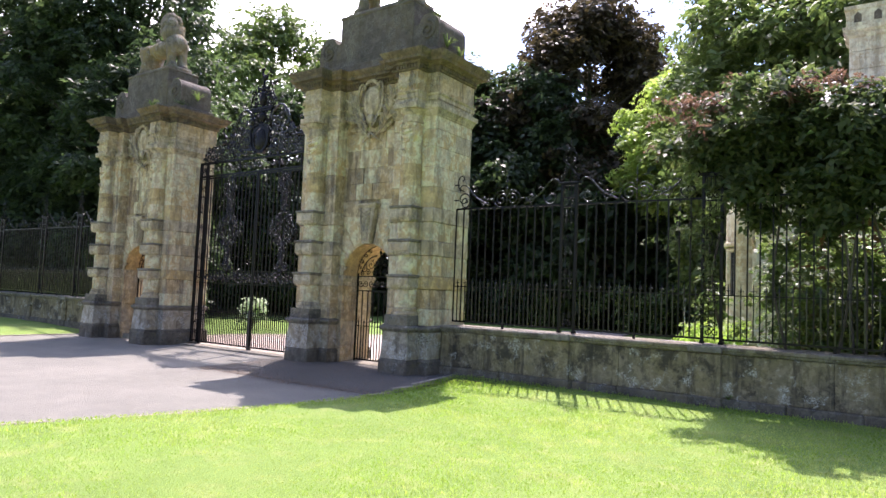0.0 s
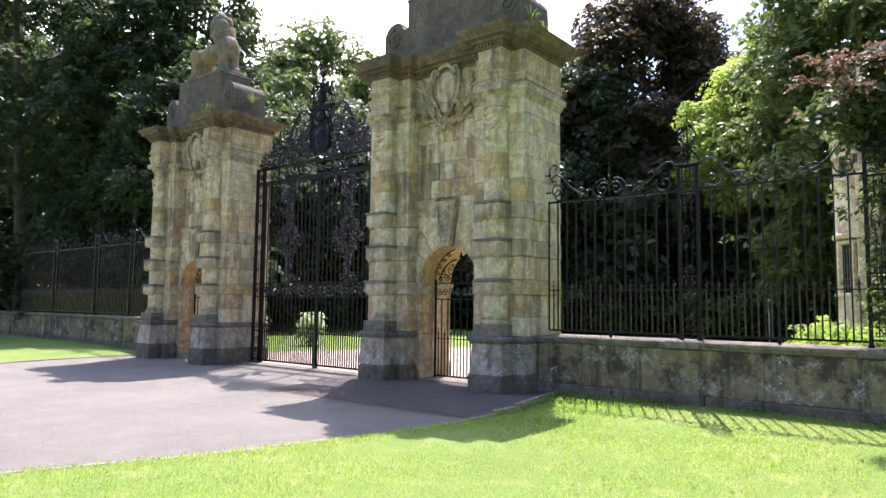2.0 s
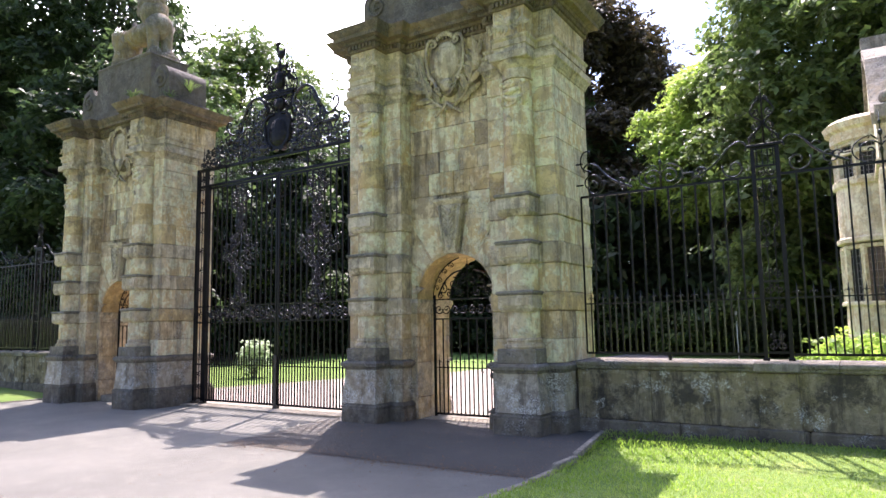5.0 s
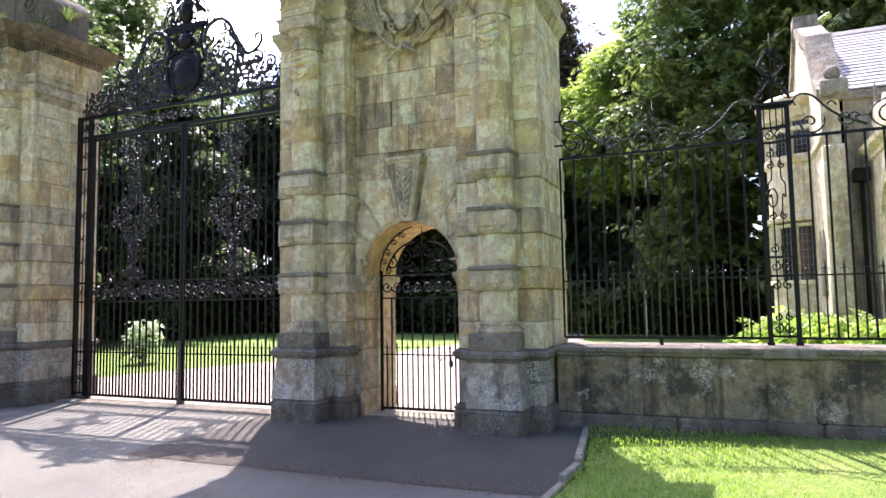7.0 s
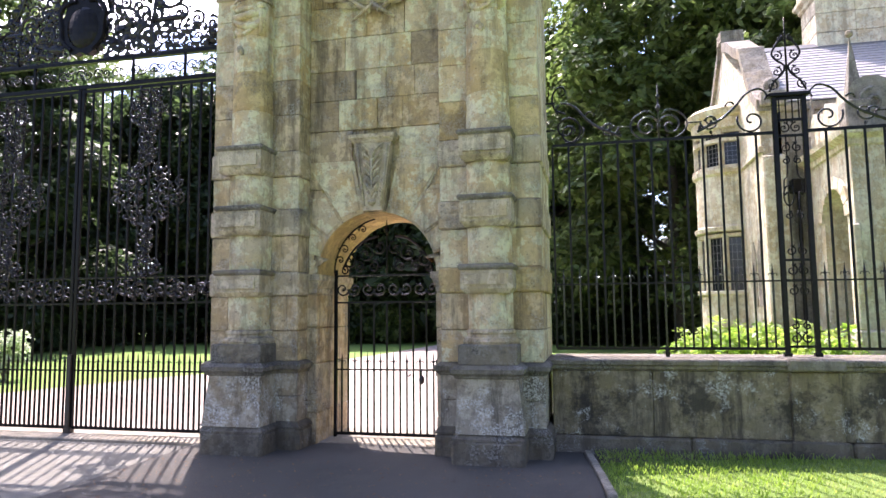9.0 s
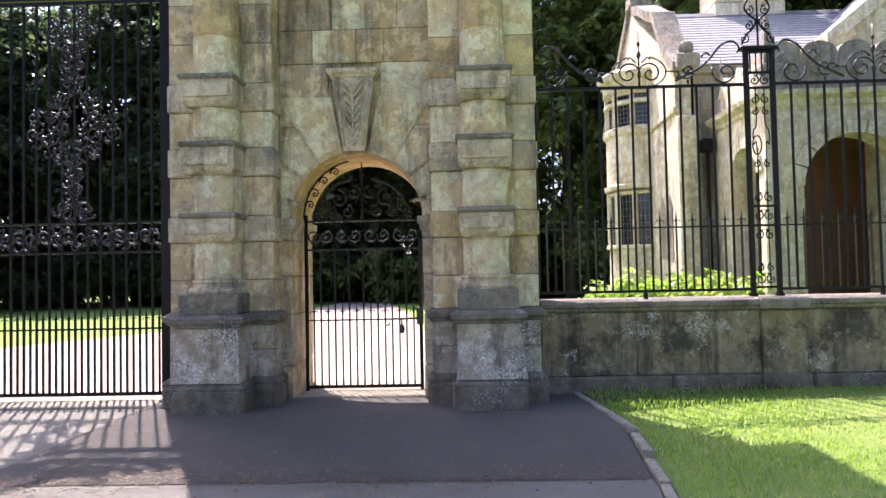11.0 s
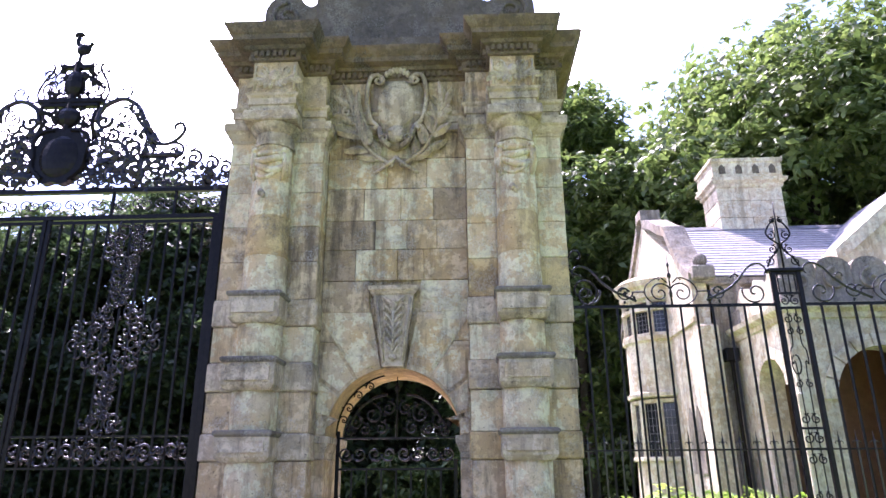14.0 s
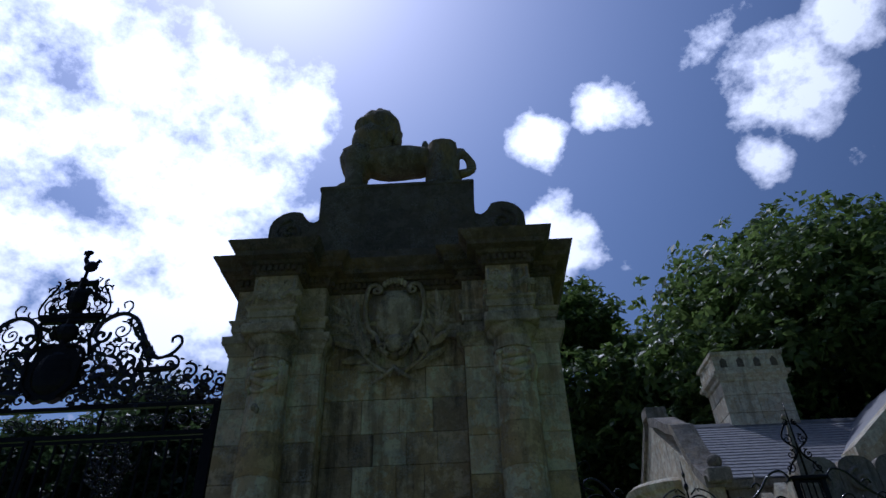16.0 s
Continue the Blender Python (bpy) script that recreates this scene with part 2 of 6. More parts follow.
lawn_mat = ground_material("mown_grass", (0.12, 0.20, 0.028), (0.16, 0.245, 0.04), (0.30, 0.30, 0.10), 90, 0.8)
far_lawn_mat = ground_material("park_grass", (0.12, 0.21, 0.03), (0.15, 0.25, 0.04), (0.22, 0.26, 0.07), 40, 0.6)
asphalt = ground_material("worn_asphalt", (0.158, 0.152, 0.126), (0.208, 0.200, 0.166), (0.25, 0.237, 0.192), 70, 1.0)
# darker asphalt than the road, deepened further for the pier's shade
footway_mat = ground_material("dark_shade_toned_footway", (0.085, 0.080, 0.068), (0.105, 0.098, 0.084), (0.145, 0.125, 0.098), 130, 1.0)
gravel = ground_material("pale_drive", (0.33, 0.275, 0.23), (0.40, 0.335, 0.285), (0.30, 0.235, 0.19), 60, 0.5)
glass_m, gn, gl, gp = material("dark_window_glass", 0.06)
gp.inputs["Base Color"].default_value = (0.015, 0.017, 0.020, 1)
gp.inputs["IOR"].default_value = 1.5


# ---- mesh helpers ----
class Mesh:
    """Collects vertices and faces; every adder appends to the same lists."""

    def __init__(self):
        self.v, self.f = [], []

    def add(self, verts, faces):
        k = len(self.v)
        self.v += [tuple(map(float, p)) for p in verts]
        self.f += [tuple(i + k for i in q) for q in faces]
        return self

    def box(self, x0, x1, y0, y1, z0, z1, c=0.0):
        if c <= 0:
            return self.add([(x0, y0, z0), (x1, y0, z0), (x1, y1, z0), (x0, y1, z0), (x0, y0, z1), (x1, y0, z1), (x1, y1, z1), (x0, y1, z1)],
                            [(3, 2, 1, 0), (4, 5, 6, 7), (0, 1, 5, 4), (1, 2, 6, 5), (2, 3, 7, 6), (3, 0, 4, 7)])
        lo, hi, vs, idx = (x0, y0, z0), (x1, y1, z1), [], {}
        for i in range(8):
            s = [(i >> k) & 1 for k in range(3)]
            for a in range(3):
                p = [hi[k] - (0 if k == a else c) if s[k] else lo[k] + (0 if k == a else c) for k in range(3)]
                idx[(*s, a)] = len(vs)
                vs.append(p)
        fs = []
        mid = [(lo[k] + hi[k]) / 2 for k in range(3)]

        def face(ids):
            p = [Vector(vs[i]) for i in ids]
            nrm = (p[1] - p[0]).cross(p[2] - p[0])
            out = sum(p, Vector()) / len(p) - Vector(mid)
            fs.append(tuple(ids) if nrm.dot(out) > 0 else tuple(reversed(ids)))

        for a in range(3):
            b, d = (a + 1) % 3, (a + 2) % 3
            for sa in (0, 1):
                ring = []
                for sb, sd in ((0, 0), (1, 0), (1, 1), (0, 1)):
                    s = [0, 0, 0]
                    s[a], s[b], s[d] = sa, sb, sd
                    ring.append(idx[(*s, a)])
                face(ring)
            for sb in (0, 1):
                for sd in (0, 1):
                    s0, s1 = [0, 0, 0], [0, 0, 0]
                    s0[a], s0[b], s0[d] = 0, sb, sd
                    s1[a], s1[b], s1[d] = 1, sb, sd
                    face([idx[(*s0, b)], idx[(*s1, b)], idx[(*s1, d)], idx[(*s0, d)]])
        for i in range(8):
            s = [(i >> k) & 1 for k in range(3)]
            face([idx[(*s, 0)], idx[(*s, 1)], idx[(*s, 2)]])
        return self.add(vs, fs)

    def prism(self, poly, y0, y1):
        """A polygon in x and z pushed along y."""
        k = len(poly)
        vs = [(x, y0, z) for x, z in poly] + [(x, y1, z) for x, z in poly]
        return self.add(vs, [tuple(range(k)), tuple(range(2 * k - 1, k - 1, -1))] + [(i, i + k, (i + 1) % k + k, (i + 1) % k) for i in range(k)])

    def prism_x(self, poly, x0, x1):
        """A polygon in y and z pushed along x."""
        k = len(poly)
        vs = [(x0, y, z) for y, z in poly] + [(x1, y, z) for y, z in poly]
        return self.add(vs, [tuple(range(k)), tuple(range(2 * k - 1, k - 1, -1))] + [(i, i + k, (i + 1) % k + k, (i + 1) % k) for i in range(k)])

    def slab(self, poly, z0, z1):
        """A polygon in x and y pushed up."""
        k = len(poly)
        vs = [(x, y, z0) for x, y in poly] + [(x, y, z1) for x, y in poly]
        return self.add(vs, [tuple(range(k - 1, -1, -1)), tuple(range(k, 2 * k))] + [(i, (i + 1) % k, (i + 1) % k + k, i + k) for i in range(k)])

    def lathe(self, cx, cy, prof, n=24, a0=0.0, a1=360.0):
        """prof: radius and height; a turned solid."""
        full = a1 - a0 >= 359.9
        m = n if full else n + 1
        vs = [(cx + r * math.cos(radians(a0 + (a1 - a0) * i / n)), cy + r * math.sin(radians(a0 + (a1 - a0) * i / n)), z) for r, z in prof for i in range(m)]
        fs = [(j * m + i, j * m + (i + 1) % m, (j + 1) * m + (i + 1) % m, (j + 1) * m + i) for j in range(len(prof) - 1) for i in range(n)]
        fs.append(tuple((len(prof) - 1) * m + i for i in range(m)))
        fs.append(tuple(reversed(range(m))))
        return self.add(vs, fs)

    def sweep(self, plan, prof, closed=True):
        """A moulding: prof (offset outwards, height) run round a counter-clockwise square-cornered plan."""
        k = len(plan)
        nrm = []
        for i in range(k):
            (x0, y0), (x1, y1) = plan[i], plan[(i + 1) % k]
            d = math.hypot(x1 - x0, y1 - y0)
            nrm.append(((y1 - y0) / d, -(x1 - x0) / d))
        vs = []
        for o, z in prof:
            for i in range(k):
                a, b = nrm[i - 1], nrm[i]
                vs.append((plan[i][0] + o * (a[0] + b[0]), plan[i][1] + o * (a[1] + b[1]), z))
        m = len(prof)
        fs = [(j * k + i, j * k + (i + 1) % k, (j + 1) * k + (i + 1) % k, (j + 1) * k + i) for j in range(m - 1) for i in range(k)]
        fs += [tuple(reversed(range(k))), tuple((m - 1) * k + i for i in range(k))]
        return self.add(vs, fs)

    def tube(self, pts, r, n=6, taper=1.0):
        """A round bar along points; it thins to taper."""
        pts = [Vector(p) for p in pts]
        if 4 <= len(pts) <= 16:
            q = [pts[0], *pts, pts[-1]]
            fine = []
            for i in range(1, len(q) - 2):
                a, b, c, d = q[i - 1:i + 3]
                for k in range(4):
                    t = k / 4
                    fine.append(0.5 * (2 * b + (c - a) * t + (2 * a - 5 * b + 4 * c - d) * t * t + (3 * b - a - 3 * c + d) * t ** 3))
            pts = fine + [pts[-1]]
        ups = Vector((0, 1, 0))
        vs, m = [], len(pts)
        for i, p in enumerate(pts):
            d = (pts[min(i + 1, m - 1)] - pts[max(i - 1, 0)]).normalized()
            u = ups if abs(d.dot(ups)) < 0.95 else Vector((1, 0, 0))
            s = d.cross(u).normalized()
            t = s.cross(d)
            rr = r * (1 + (taper - 1) * i / max(m - 1, 1))
            vs += [p + (s * math.cos(2 * math.pi * a / n) + t * math.sin(2 * math.pi * a / n)) * rr for a in range(n)]
        fs = [(j * n + i, j * n + (i + 1) % n, (j + 1) * n + (i + 1) % n, (j + 1) * n + i) for j in range(m - 1) for i in range(n)]
        fs += [tuple(reversed(range(n))), tuple((m - 1) * n + i for i in range(n))]
        return self.add(vs, fs)

    def ball(self, x, y, z, rx, ry, rz, n=12, m=8):
        vs, fs = [], []
        for j in range(m + 1):
            a = math.pi * j / m
            vs += [(x + rx * math.sin(a) * math.cos(2 * math.pi * i / n), y + ry * math.sin(a) * math.sin(2 * math.pi * i / n), z - rz * math.cos(a)) for i in range(n)]
        for j in range(m):
            fs += [(j * n + i, j * n + (i + 1) % n, (j + 1) * n + (i + 1) % n, (j + 1) * n + i) for i in range(n)]
        return self.add(vs, fs)

    def data(self, name, smooth=False):
        me = bpy.data.meshes.new(name)
        me.from_pydata(self.v, [], self.f)
        if smooth:
            me.polygons.foreach_set("use_smooth", [True] * len(me.polygons))
        me.update()
        return me


def obj(name, mesh, mat, smooth=False):
    me = mesh.data(name, smooth)
    me.materials.append(mat)
    return new(name, me)


def part(name, mesh, mat, parent, label="", smooth=False):
    o = obj(name, mesh, mat, smooth)
    o.parent = parent
    if label:
        tagged(o, label)
    return o


def thing(name, label, category, group="", kind="", at=(0, 0, 0)):
    e = new(name)
    e.empty_display_size = 0.2
    e.location = at
    return tagged(e, label, category, group, kind)


def smooth_round(ob, angle=40):
    me = ob.data
    me.polygons.foreach_set("use_smooth", [True] * len(me.polygons))
    me.set_sharp_from_angle(angle=radians(angle))
    return ob


def spiral(cx, cz, r0, turns, start, sign=1, y=0.0, n=26, end=0.12):
    """Points of a scroll in the x-z plane, from its outside inwards."""
    return [(cx + r0 * (1 - (1 - end) * i / n) * math.cos(radians(start) + sign * 2 * math.pi * turns * i / n), y,
             cz + r0 * (1 - (1 - end) * i / n) * math.sin(radians(start) + sign * 2 * math.pi * turns * i / n)) for i in range(n + 1)]


# ---- ground, drive, lawn ----
ground = obj("ground", Mesh().add([(-700, -700, -0.03), (700, -700, -0.03), (700, 700, -0.03), (-700, 700, -0.03)], [(0, 1, 2, 3)]), far_lawn_mat)
tagged(ground, "sunlit park grass around the gates", "ground", kind="structure")
GATE_X = -13.36
KERB = [(-7.12, 10.55), (-7.0, 9.7), (-6.88, 8.8), (-6.95, 7.8), (-7.1, 6.8), (-7.35, 5.8), (-7.8, 4.4), (-8.3, 3.2), (-9.1, 1.6), (-10.2, -0.4), (-12.2, -4.0), (-13.2, -9.0)]
mirror_x = lambda pts: [(2 * GATE_X - x, y) for x, y in pts]
left_edge = mirror_x(KERB[:8]) + [(-22.0, -0.5), (-26.0, -6.0), (-30.0, -14.0)]
drive = obj("road", Mesh().add([(x, y, 0.0) for x, y in KERB + [(-13.2, -30.0), (-45.0, -30.0)] + left_edge[::-1]], [tuple(range(len(KERB) + 2 + len(left_edge)))[::-1]]), asphalt)
tagged(drive, "worn grey asphalt forecourt in front of the gates", "road", kind="structure")
edge_l = [(-18.6, 10.5), (-18.2, 14.0), (-17.0, 17.3), (-15.5, 19.6), (-14.3, 25.0), (-13.6, 33.0)]
edge_r = [(-11.4, 33.0), (-9.9, 25.0), (-9.2, 20.5), (-8.85, 17.5), (-8.4, 14.0), (-7.9, 10.5)]
park = Mesh().add([(x, y, -0.004) for x, y in edge_l + edge_r], [tuple(range(11, -1, -1))])
tagged(obj("park_drive", park, gravel), "pale sunlit drive curving away inside the gates", "road", kind="structure")


def rise(x, y):
    """The footway climbs a little towards the pier."""
    u = min(1.0, max(0.0, (y - 7.9) / 1.5))
    return 0.11 * u * u * (3 - 2 * u) * min(1.0, max(0.0, (x + 11.45) / 0.35))


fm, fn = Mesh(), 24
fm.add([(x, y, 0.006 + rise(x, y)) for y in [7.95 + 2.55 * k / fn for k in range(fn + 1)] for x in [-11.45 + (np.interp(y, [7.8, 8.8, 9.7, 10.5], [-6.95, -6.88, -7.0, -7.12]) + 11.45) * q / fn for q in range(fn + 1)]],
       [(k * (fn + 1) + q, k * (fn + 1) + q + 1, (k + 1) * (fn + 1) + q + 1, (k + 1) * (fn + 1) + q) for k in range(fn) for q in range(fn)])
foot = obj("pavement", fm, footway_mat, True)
tagged(foot, "darker patched asphalt footway at the foot of the pier, deepened for shade", "pavement", kind="structure")
sill = thing("gate_sill", "worn pale stone sill under the carriage gate", "sill", kind="structure")
for i in range(5):
    part("sill_stone", Mesh().box(-15.72 + 0.944 * i, -15.72 + 0.944 * (i + 1) - 0.006, 10.42, 11.02, -0.05, 0.035, 0.012), kerb_stone, sill)


def lawn(name, edge, far, sign):
    """The mown lawn between a kerb line and the foot of the wall, a little above the road."""
    m, n, rows = Mesh(), 40, len(edge)
    vs = []
    for ex, ey in edge:
        for j in range(n + 1):
            u = (j / n) ** 1.5
            x = ex + sign * 0.09 + (far - ex - sign * 0.09) * u
            rise = max(0.0, 1 - (10.4 - ey) / 2.6) * 0.10 * min(1.0, u * 12)
            vs.append((x, ey, 0.02 + 0.035 * min(1.0, u * 60) + rise + 0.016 * noise.noise((x * 0.7, ey * 0.7, 0))))
    m.add(vs, [(i * (n + 1) + j, (i + 1) * (n + 1) + j, (i + 1) * (n + 1) + j + 1, i * (n + 1) + j + 1) for i in range(rows - 1) for j in range(n)])
    o = obj(name, m, lawn_mat, True)
    return tagged(o, "mown lawn with dry patches along the wall", "lawn", kind="structure")


def dense(pts, k=5):
    out = []
    for (x0, y0), (x1, y1) in zip(pts, pts[1:]):
        out += [(x0 + (x1 - x0) * i / k, y0 + (y1 - y0) * i / k) for i in range(k)]
    return out + [pts[-1]]


lawn("lawn", dense(KERB), 22.0, 1)
lawn("lawn", dense(mirror_x(KERB[:8]) + [(-22.0, -0.5)]), -60.0, -1)


def kerb(pts, sign):
    """A run of narrow edging stones between asphalt and lawn."""
    e = thing("kerb", "narrow worn stone edging between asphalt and lawn", "kerb", kind="structure")
    pts = dense(pts, 2)
    for (x0, y0), (x1, y1) in zip(pts, pts[1:]):
        d = Vector((x1 - x0, y1 - y0))
        ln = d.length
        m = Mesh().box(0.006, ln - 0.006, -0.035, 0.035, -0.05, 0.018 + 0.012 * random.random(), 0.01)
        o = part("edging_stone", m, kerb_stone, e)
        o.matrix_basis = pose(x0 + sign * 0.045, y0, rise(x0, y0) if sign > 0 else 0, 0, 0, math.degrees(math.atan2(d.y, d.x)))


kerb(KERB, 1)
kerb(mirror_x(KERB[:8]), -1)


# ---- boundary wall ----
WALL_Y0, WALL_Y1 = 10.32, 10.90


def boundary_wall(name, x0, x1, piers):
    e = thing(name, "low mossy stone boundary wall with a moulded coping", "wall", kind="structure")
    part("core", Mesh().box(x0, x1, WALL_Y0 + 0.04, WALL_Y1, -0.1, 0.9), stone_wall, e)
    x = x0
    while x < x1 - 0.01:
        w = min(random.uniform(0.75, 1.5), x1 - x)
        if x1 - x - w < 0.4:
            w = x1 - x
        part("plinth_stone", Mesh().box(x + 0.003, x + w - 0.003, WALL_Y0 - 0.05, WALL_Y0 + 0.06, -0.1, 0.27 + 0.01 * random.random(), 0.02), stone_base, e)
        x += w
    for z0, z1 in ((0.275, 0.905),):
        x = x0
        while x < x1 - 0.01:
            w = min(random.uniform(0.8, 1.6), x1 - x)
            if x1 - x - w < 0.45:
                w = x1 - x
            dy = random.uniform(-0.004, 0.004)
            part("wall_stone", Mesh().box(x + 0.002, x + w - 0.002, WALL_Y0 + dy, WALL_Y0 + 0.10, z0 + 0.002, z1 - 0.002, 0.008), stone_wall, e)
            x += w
    x = x0
    while x < x1 - 0.01:
        w = min(random.uniform(1.0, 1.9), x1 - x)
        if x1 - x - w < 0.5:
            w = x1 - x
        prof = [(WALL_Y0 - 0.005, 0.905), (WALL_Y0 - 0.035, 0.925), (WALL_Y0 - 0.04, 0.95), (WALL_Y0 - 0.065, 0.965), (WALL_Y0 - 0.07, 1.0), (WALL_Y0 - 0.055, 1.012), (WALL_Y1 + 0.06, 1.022), (WALL_Y1 + 0.06, 0.905)]
        part("coping_stone", Mesh().prism_x(prof, x + 0.003, x + w - 0.003), stone_ledge, e)
        x += w
    for px in piers:
        part("wall_pilaster", Mesh().box(px - 0.215, px + 0.215, WALL_Y0 - 0.05, WALL_Y0 + 0.02, 0.27, 0.905, 0.01), stone_wall, e)
        part("pilaster_coping", Mesh().box(px - 0.24, px + 0.24, WALL_Y0 - 0.11, WALL_Y1, 0.915, 1.026, 0.015), stone_ledge, e)
        part("pilaster_base", Mesh().box(px - 0.235, px + 0.235, WALL_Y0 - 0.085, WALL_Y0 + 0.02, -0.1, 0.285, 0.015), stone_base, e)
    return e


boundary_wall("wall_east", -7.36, 12.0, [-4.98, -2.62, 0.6])
boundary_wall("wall_west", -45.0, 2 * GATE_X + 7.36, [2 * GATE_X + 4.98, 2 * GATE_X + 2.62, -27.3, -30.5])

# ---- gate piers ----
CX, COL_Y = 1.27, 9.885


def flip(plan, s):
    return plan if s > 0 else [(-x, y) for x, y in reversed(plan)]


def pier_plan(hw, front, col, inner=0.75, outer=1.77, back=11.19):
    """Half of the pier's plan: the pilaster with the column's projection."""
    return [(inner, front), (CX - hw, front), (CX - hw, col), (CX + hw, col), (CX + hw, front), (outer, front), (outer, back), (inner, back)]


def full_plan(hw, front, col, mid, outer=1.77, back=11.19):
    a = [(-outer, front), (-CX - hw, front), (-CX - hw, col), (-CX + hw, col), (-CX + hw, front), (-0.77, front), (-0.77, mid)]
    return a + [(-x, y) for x, y in reversed(a)] + [(outer, back), (-outer, back)]


def carved_leaf(m, x, y, z, a, ln, w, lift=0.05):
    """A carved leaf in the x-z plane: a raised midrib, dished sides and a tip that curls out of the wall."""
    c, sn = math.cos(a), math.sin(a)
    vs = []
    for k in range(6):
        u = k / 5
        hw = w * (math.sin(math.pi * min(0.97, 0.12 + 0.82 * u)) ** 0.7)
        bend = 0.22 * ln * u * u
        for v, d in ((-hw, 0.35), (-hw * 0.45, 0.55), (0, 1.0), (hw * 0.45, 0.55), (hw, 0.35)):
            px, pz = u * ln, v + bend
            vs.append((x + px * c - pz * sn, y + 0.02 - lift * d * (0.5 + 0.8 * u), z + px * sn + pz * c))
    m.add(vs, [(5 * i + j, 5 * i + j + 1, 5 * i + j + 6, 5 * i + j + 5) for i in range(5) for j in range(4)])


def gate_pier():
    e = thing("gate_pier", "tall baroque sandstone gate pier with rusticated columns and an arched passage", "gate pier", "pair of gate piers")
    rnd = random.Random(5)
    for s in (-1, 1):
        def bx(name, x0, x1, y0, y1, z0, z1, mat, c=0.012, label=""):
            a, b = sorted((s * x0, s * x1))
            return part(name, Mesh().box(a, b, y0, y1, z0, z1, c), mat, e, label)

        bx("base_block", CX - 0.335, CX + 0.335, 9.535, 9.95, -0.05, 0.335, stone_base, 0.03, "soot-blackened base stone")
        bx("base_block", 0.70, 1.83, 9.87, 11.25, -0.05, 0.325, stone_base, 0.03, "soot-blackened base stone")
        part("base_moulding", Mesh().sweep(flip(pier_plan(0.285, 9.93, 9.595), s), [(0.05, 0.325), (0.05, 0.345), (0.02, 0.375), (0.0, 0.39)]), stone_base, e)
        die = Mesh().add([(s * x, y, z) for x, y, z in ((CX - 0.295, 9.56, 0.385), (CX + 0.335, 9.56, 0.385), (CX + 0.335, 9.96, 0.385), (CX - 0.295, 9.96, 0.385), (CX - 0.278, 9.605, 0.885), (CX + 0.278, 9.605, 0.885), (CX + 0.278, 9.96, 0.885), (CX - 0.278, 9.96, 0.885))],
                         [q if s > 0 else q[::-1] for q in ((3, 2, 1, 0), (4, 5, 6, 7), (0, 1, 5, 4), (1, 2, 6, 5), (2, 3, 7, 6), (3, 0, 4, 7))])
        part("pedestal_die", die, stone_die, e, "battered die crusted with white lichen")
        for z0, z1 in ((0.385, 0.64), (0.643, 0.885)):
            bx("pedestal_stone", 0.752, 1.768, 9.932, 11.188, z0, z1, stone_die, 0.008)
        part("pedestal_cap", Mesh().sweep(flip(pier_plan(0.285, 9.93, 9.595), s), [(0.0, 0.875), (0.015, 0.885), (0.02, 0.90), (0.05, 0.925), (0.055, 0.965), (0.03, 0.985), (0.0, 1.0)]), stone_ledge, e)
        bx("column_plinth", CX - 0.275, CX + 0.275, 9.605, 9.95, 0.995, 1.185, stone_ledge, 0.012)
        col = Mesh().lathe(s * CX, COL_Y, [(0.2, 1.18), (0.262, 1.185), (0.272, 1.21), (0.262, 1.24), (0.235, 1.25), (0.228, 1.275), (0.24, 1.29), (0.238, 1.31), (0.218, 1.325)], 28)
        smooth_round(part("column_base", col, stone_band, e))
        for z0, z1 in ((1.32, 1.665), (1.925, 2.295), (2.585, 2.925)):
            smooth_round(part("column_drum", Mesh().lathe(s * CX, COL_Y, [(0.208, z0), (0.215, z0 + 0.01), (0.217, z1 - 0.01), (0.21, z1)], 28), stone_clean, e, "pale drum of the column"))
        for z0, z1 in ((1.67, 1.92), (2.30, 2.58), (2.93, 3.205)):
            bp = flip([(CX - 0.235, 9.62), (CX + 0.235, 9.62), (CX + 0.235, 9.96), (CX - 0.235, 9.96)], s)
            part("rusticated_block", Mesh().sweep(bp, [(-0.03, z0 - 0.012), (-0.008, z0 + 0.012), (0.008, z0 + 0.035), (0.008, z1 - 0.05), (0.014, z1 - 0.045)]), stone_band, e, "grey square block round the column")
            part("block_ledge", Mesh().sweep(bp, [(0.010, z1 - 0.046), (0.022, z1 - 0.034), (0.030, z1 - 0.022), (0.030, z1 - 0.002), (0.014, z1 + 0.010), (-0.05, z1 + 0.016)]), stone_ledge, e, "sooty ledge of the block")
            m = Mesh().sweep(flip([(CX - 0.19, 9.60), (CX + 0.19, 9.60), (CX + 0.19, 9.615), (CX - 0.19, 9.615)], s), [(0.012, z0 + 0.07), (0.012, z1 - 0.08)])
            part("sunk_panel", m, stone_band, e)
        zz = [3.215, 3.60, 4.02, 4.42, 4.80]
        for z0, z1 in zip(zz, zz[1:]):
            r0, r1 = 0.217 - 0.018 * (z0 - 3.2) / 1.6, 0.217 - 0.018 * (z1 - 3.2) / 1.6
            smooth_round(part("column_drum", Mesh().lathe(s * CX, COL_Y, [(r0 - 0.006, z0), (r0, z0 + 0.006), (r1, z1 - 0.006), (r1 - 0.006, z1)], 28), stone_yellow if (z0 == 3.60) else stone_clean, e, "weathered drum of the column"))
        # draped cloth and knot carved on the upper column
        sw = Mesh()
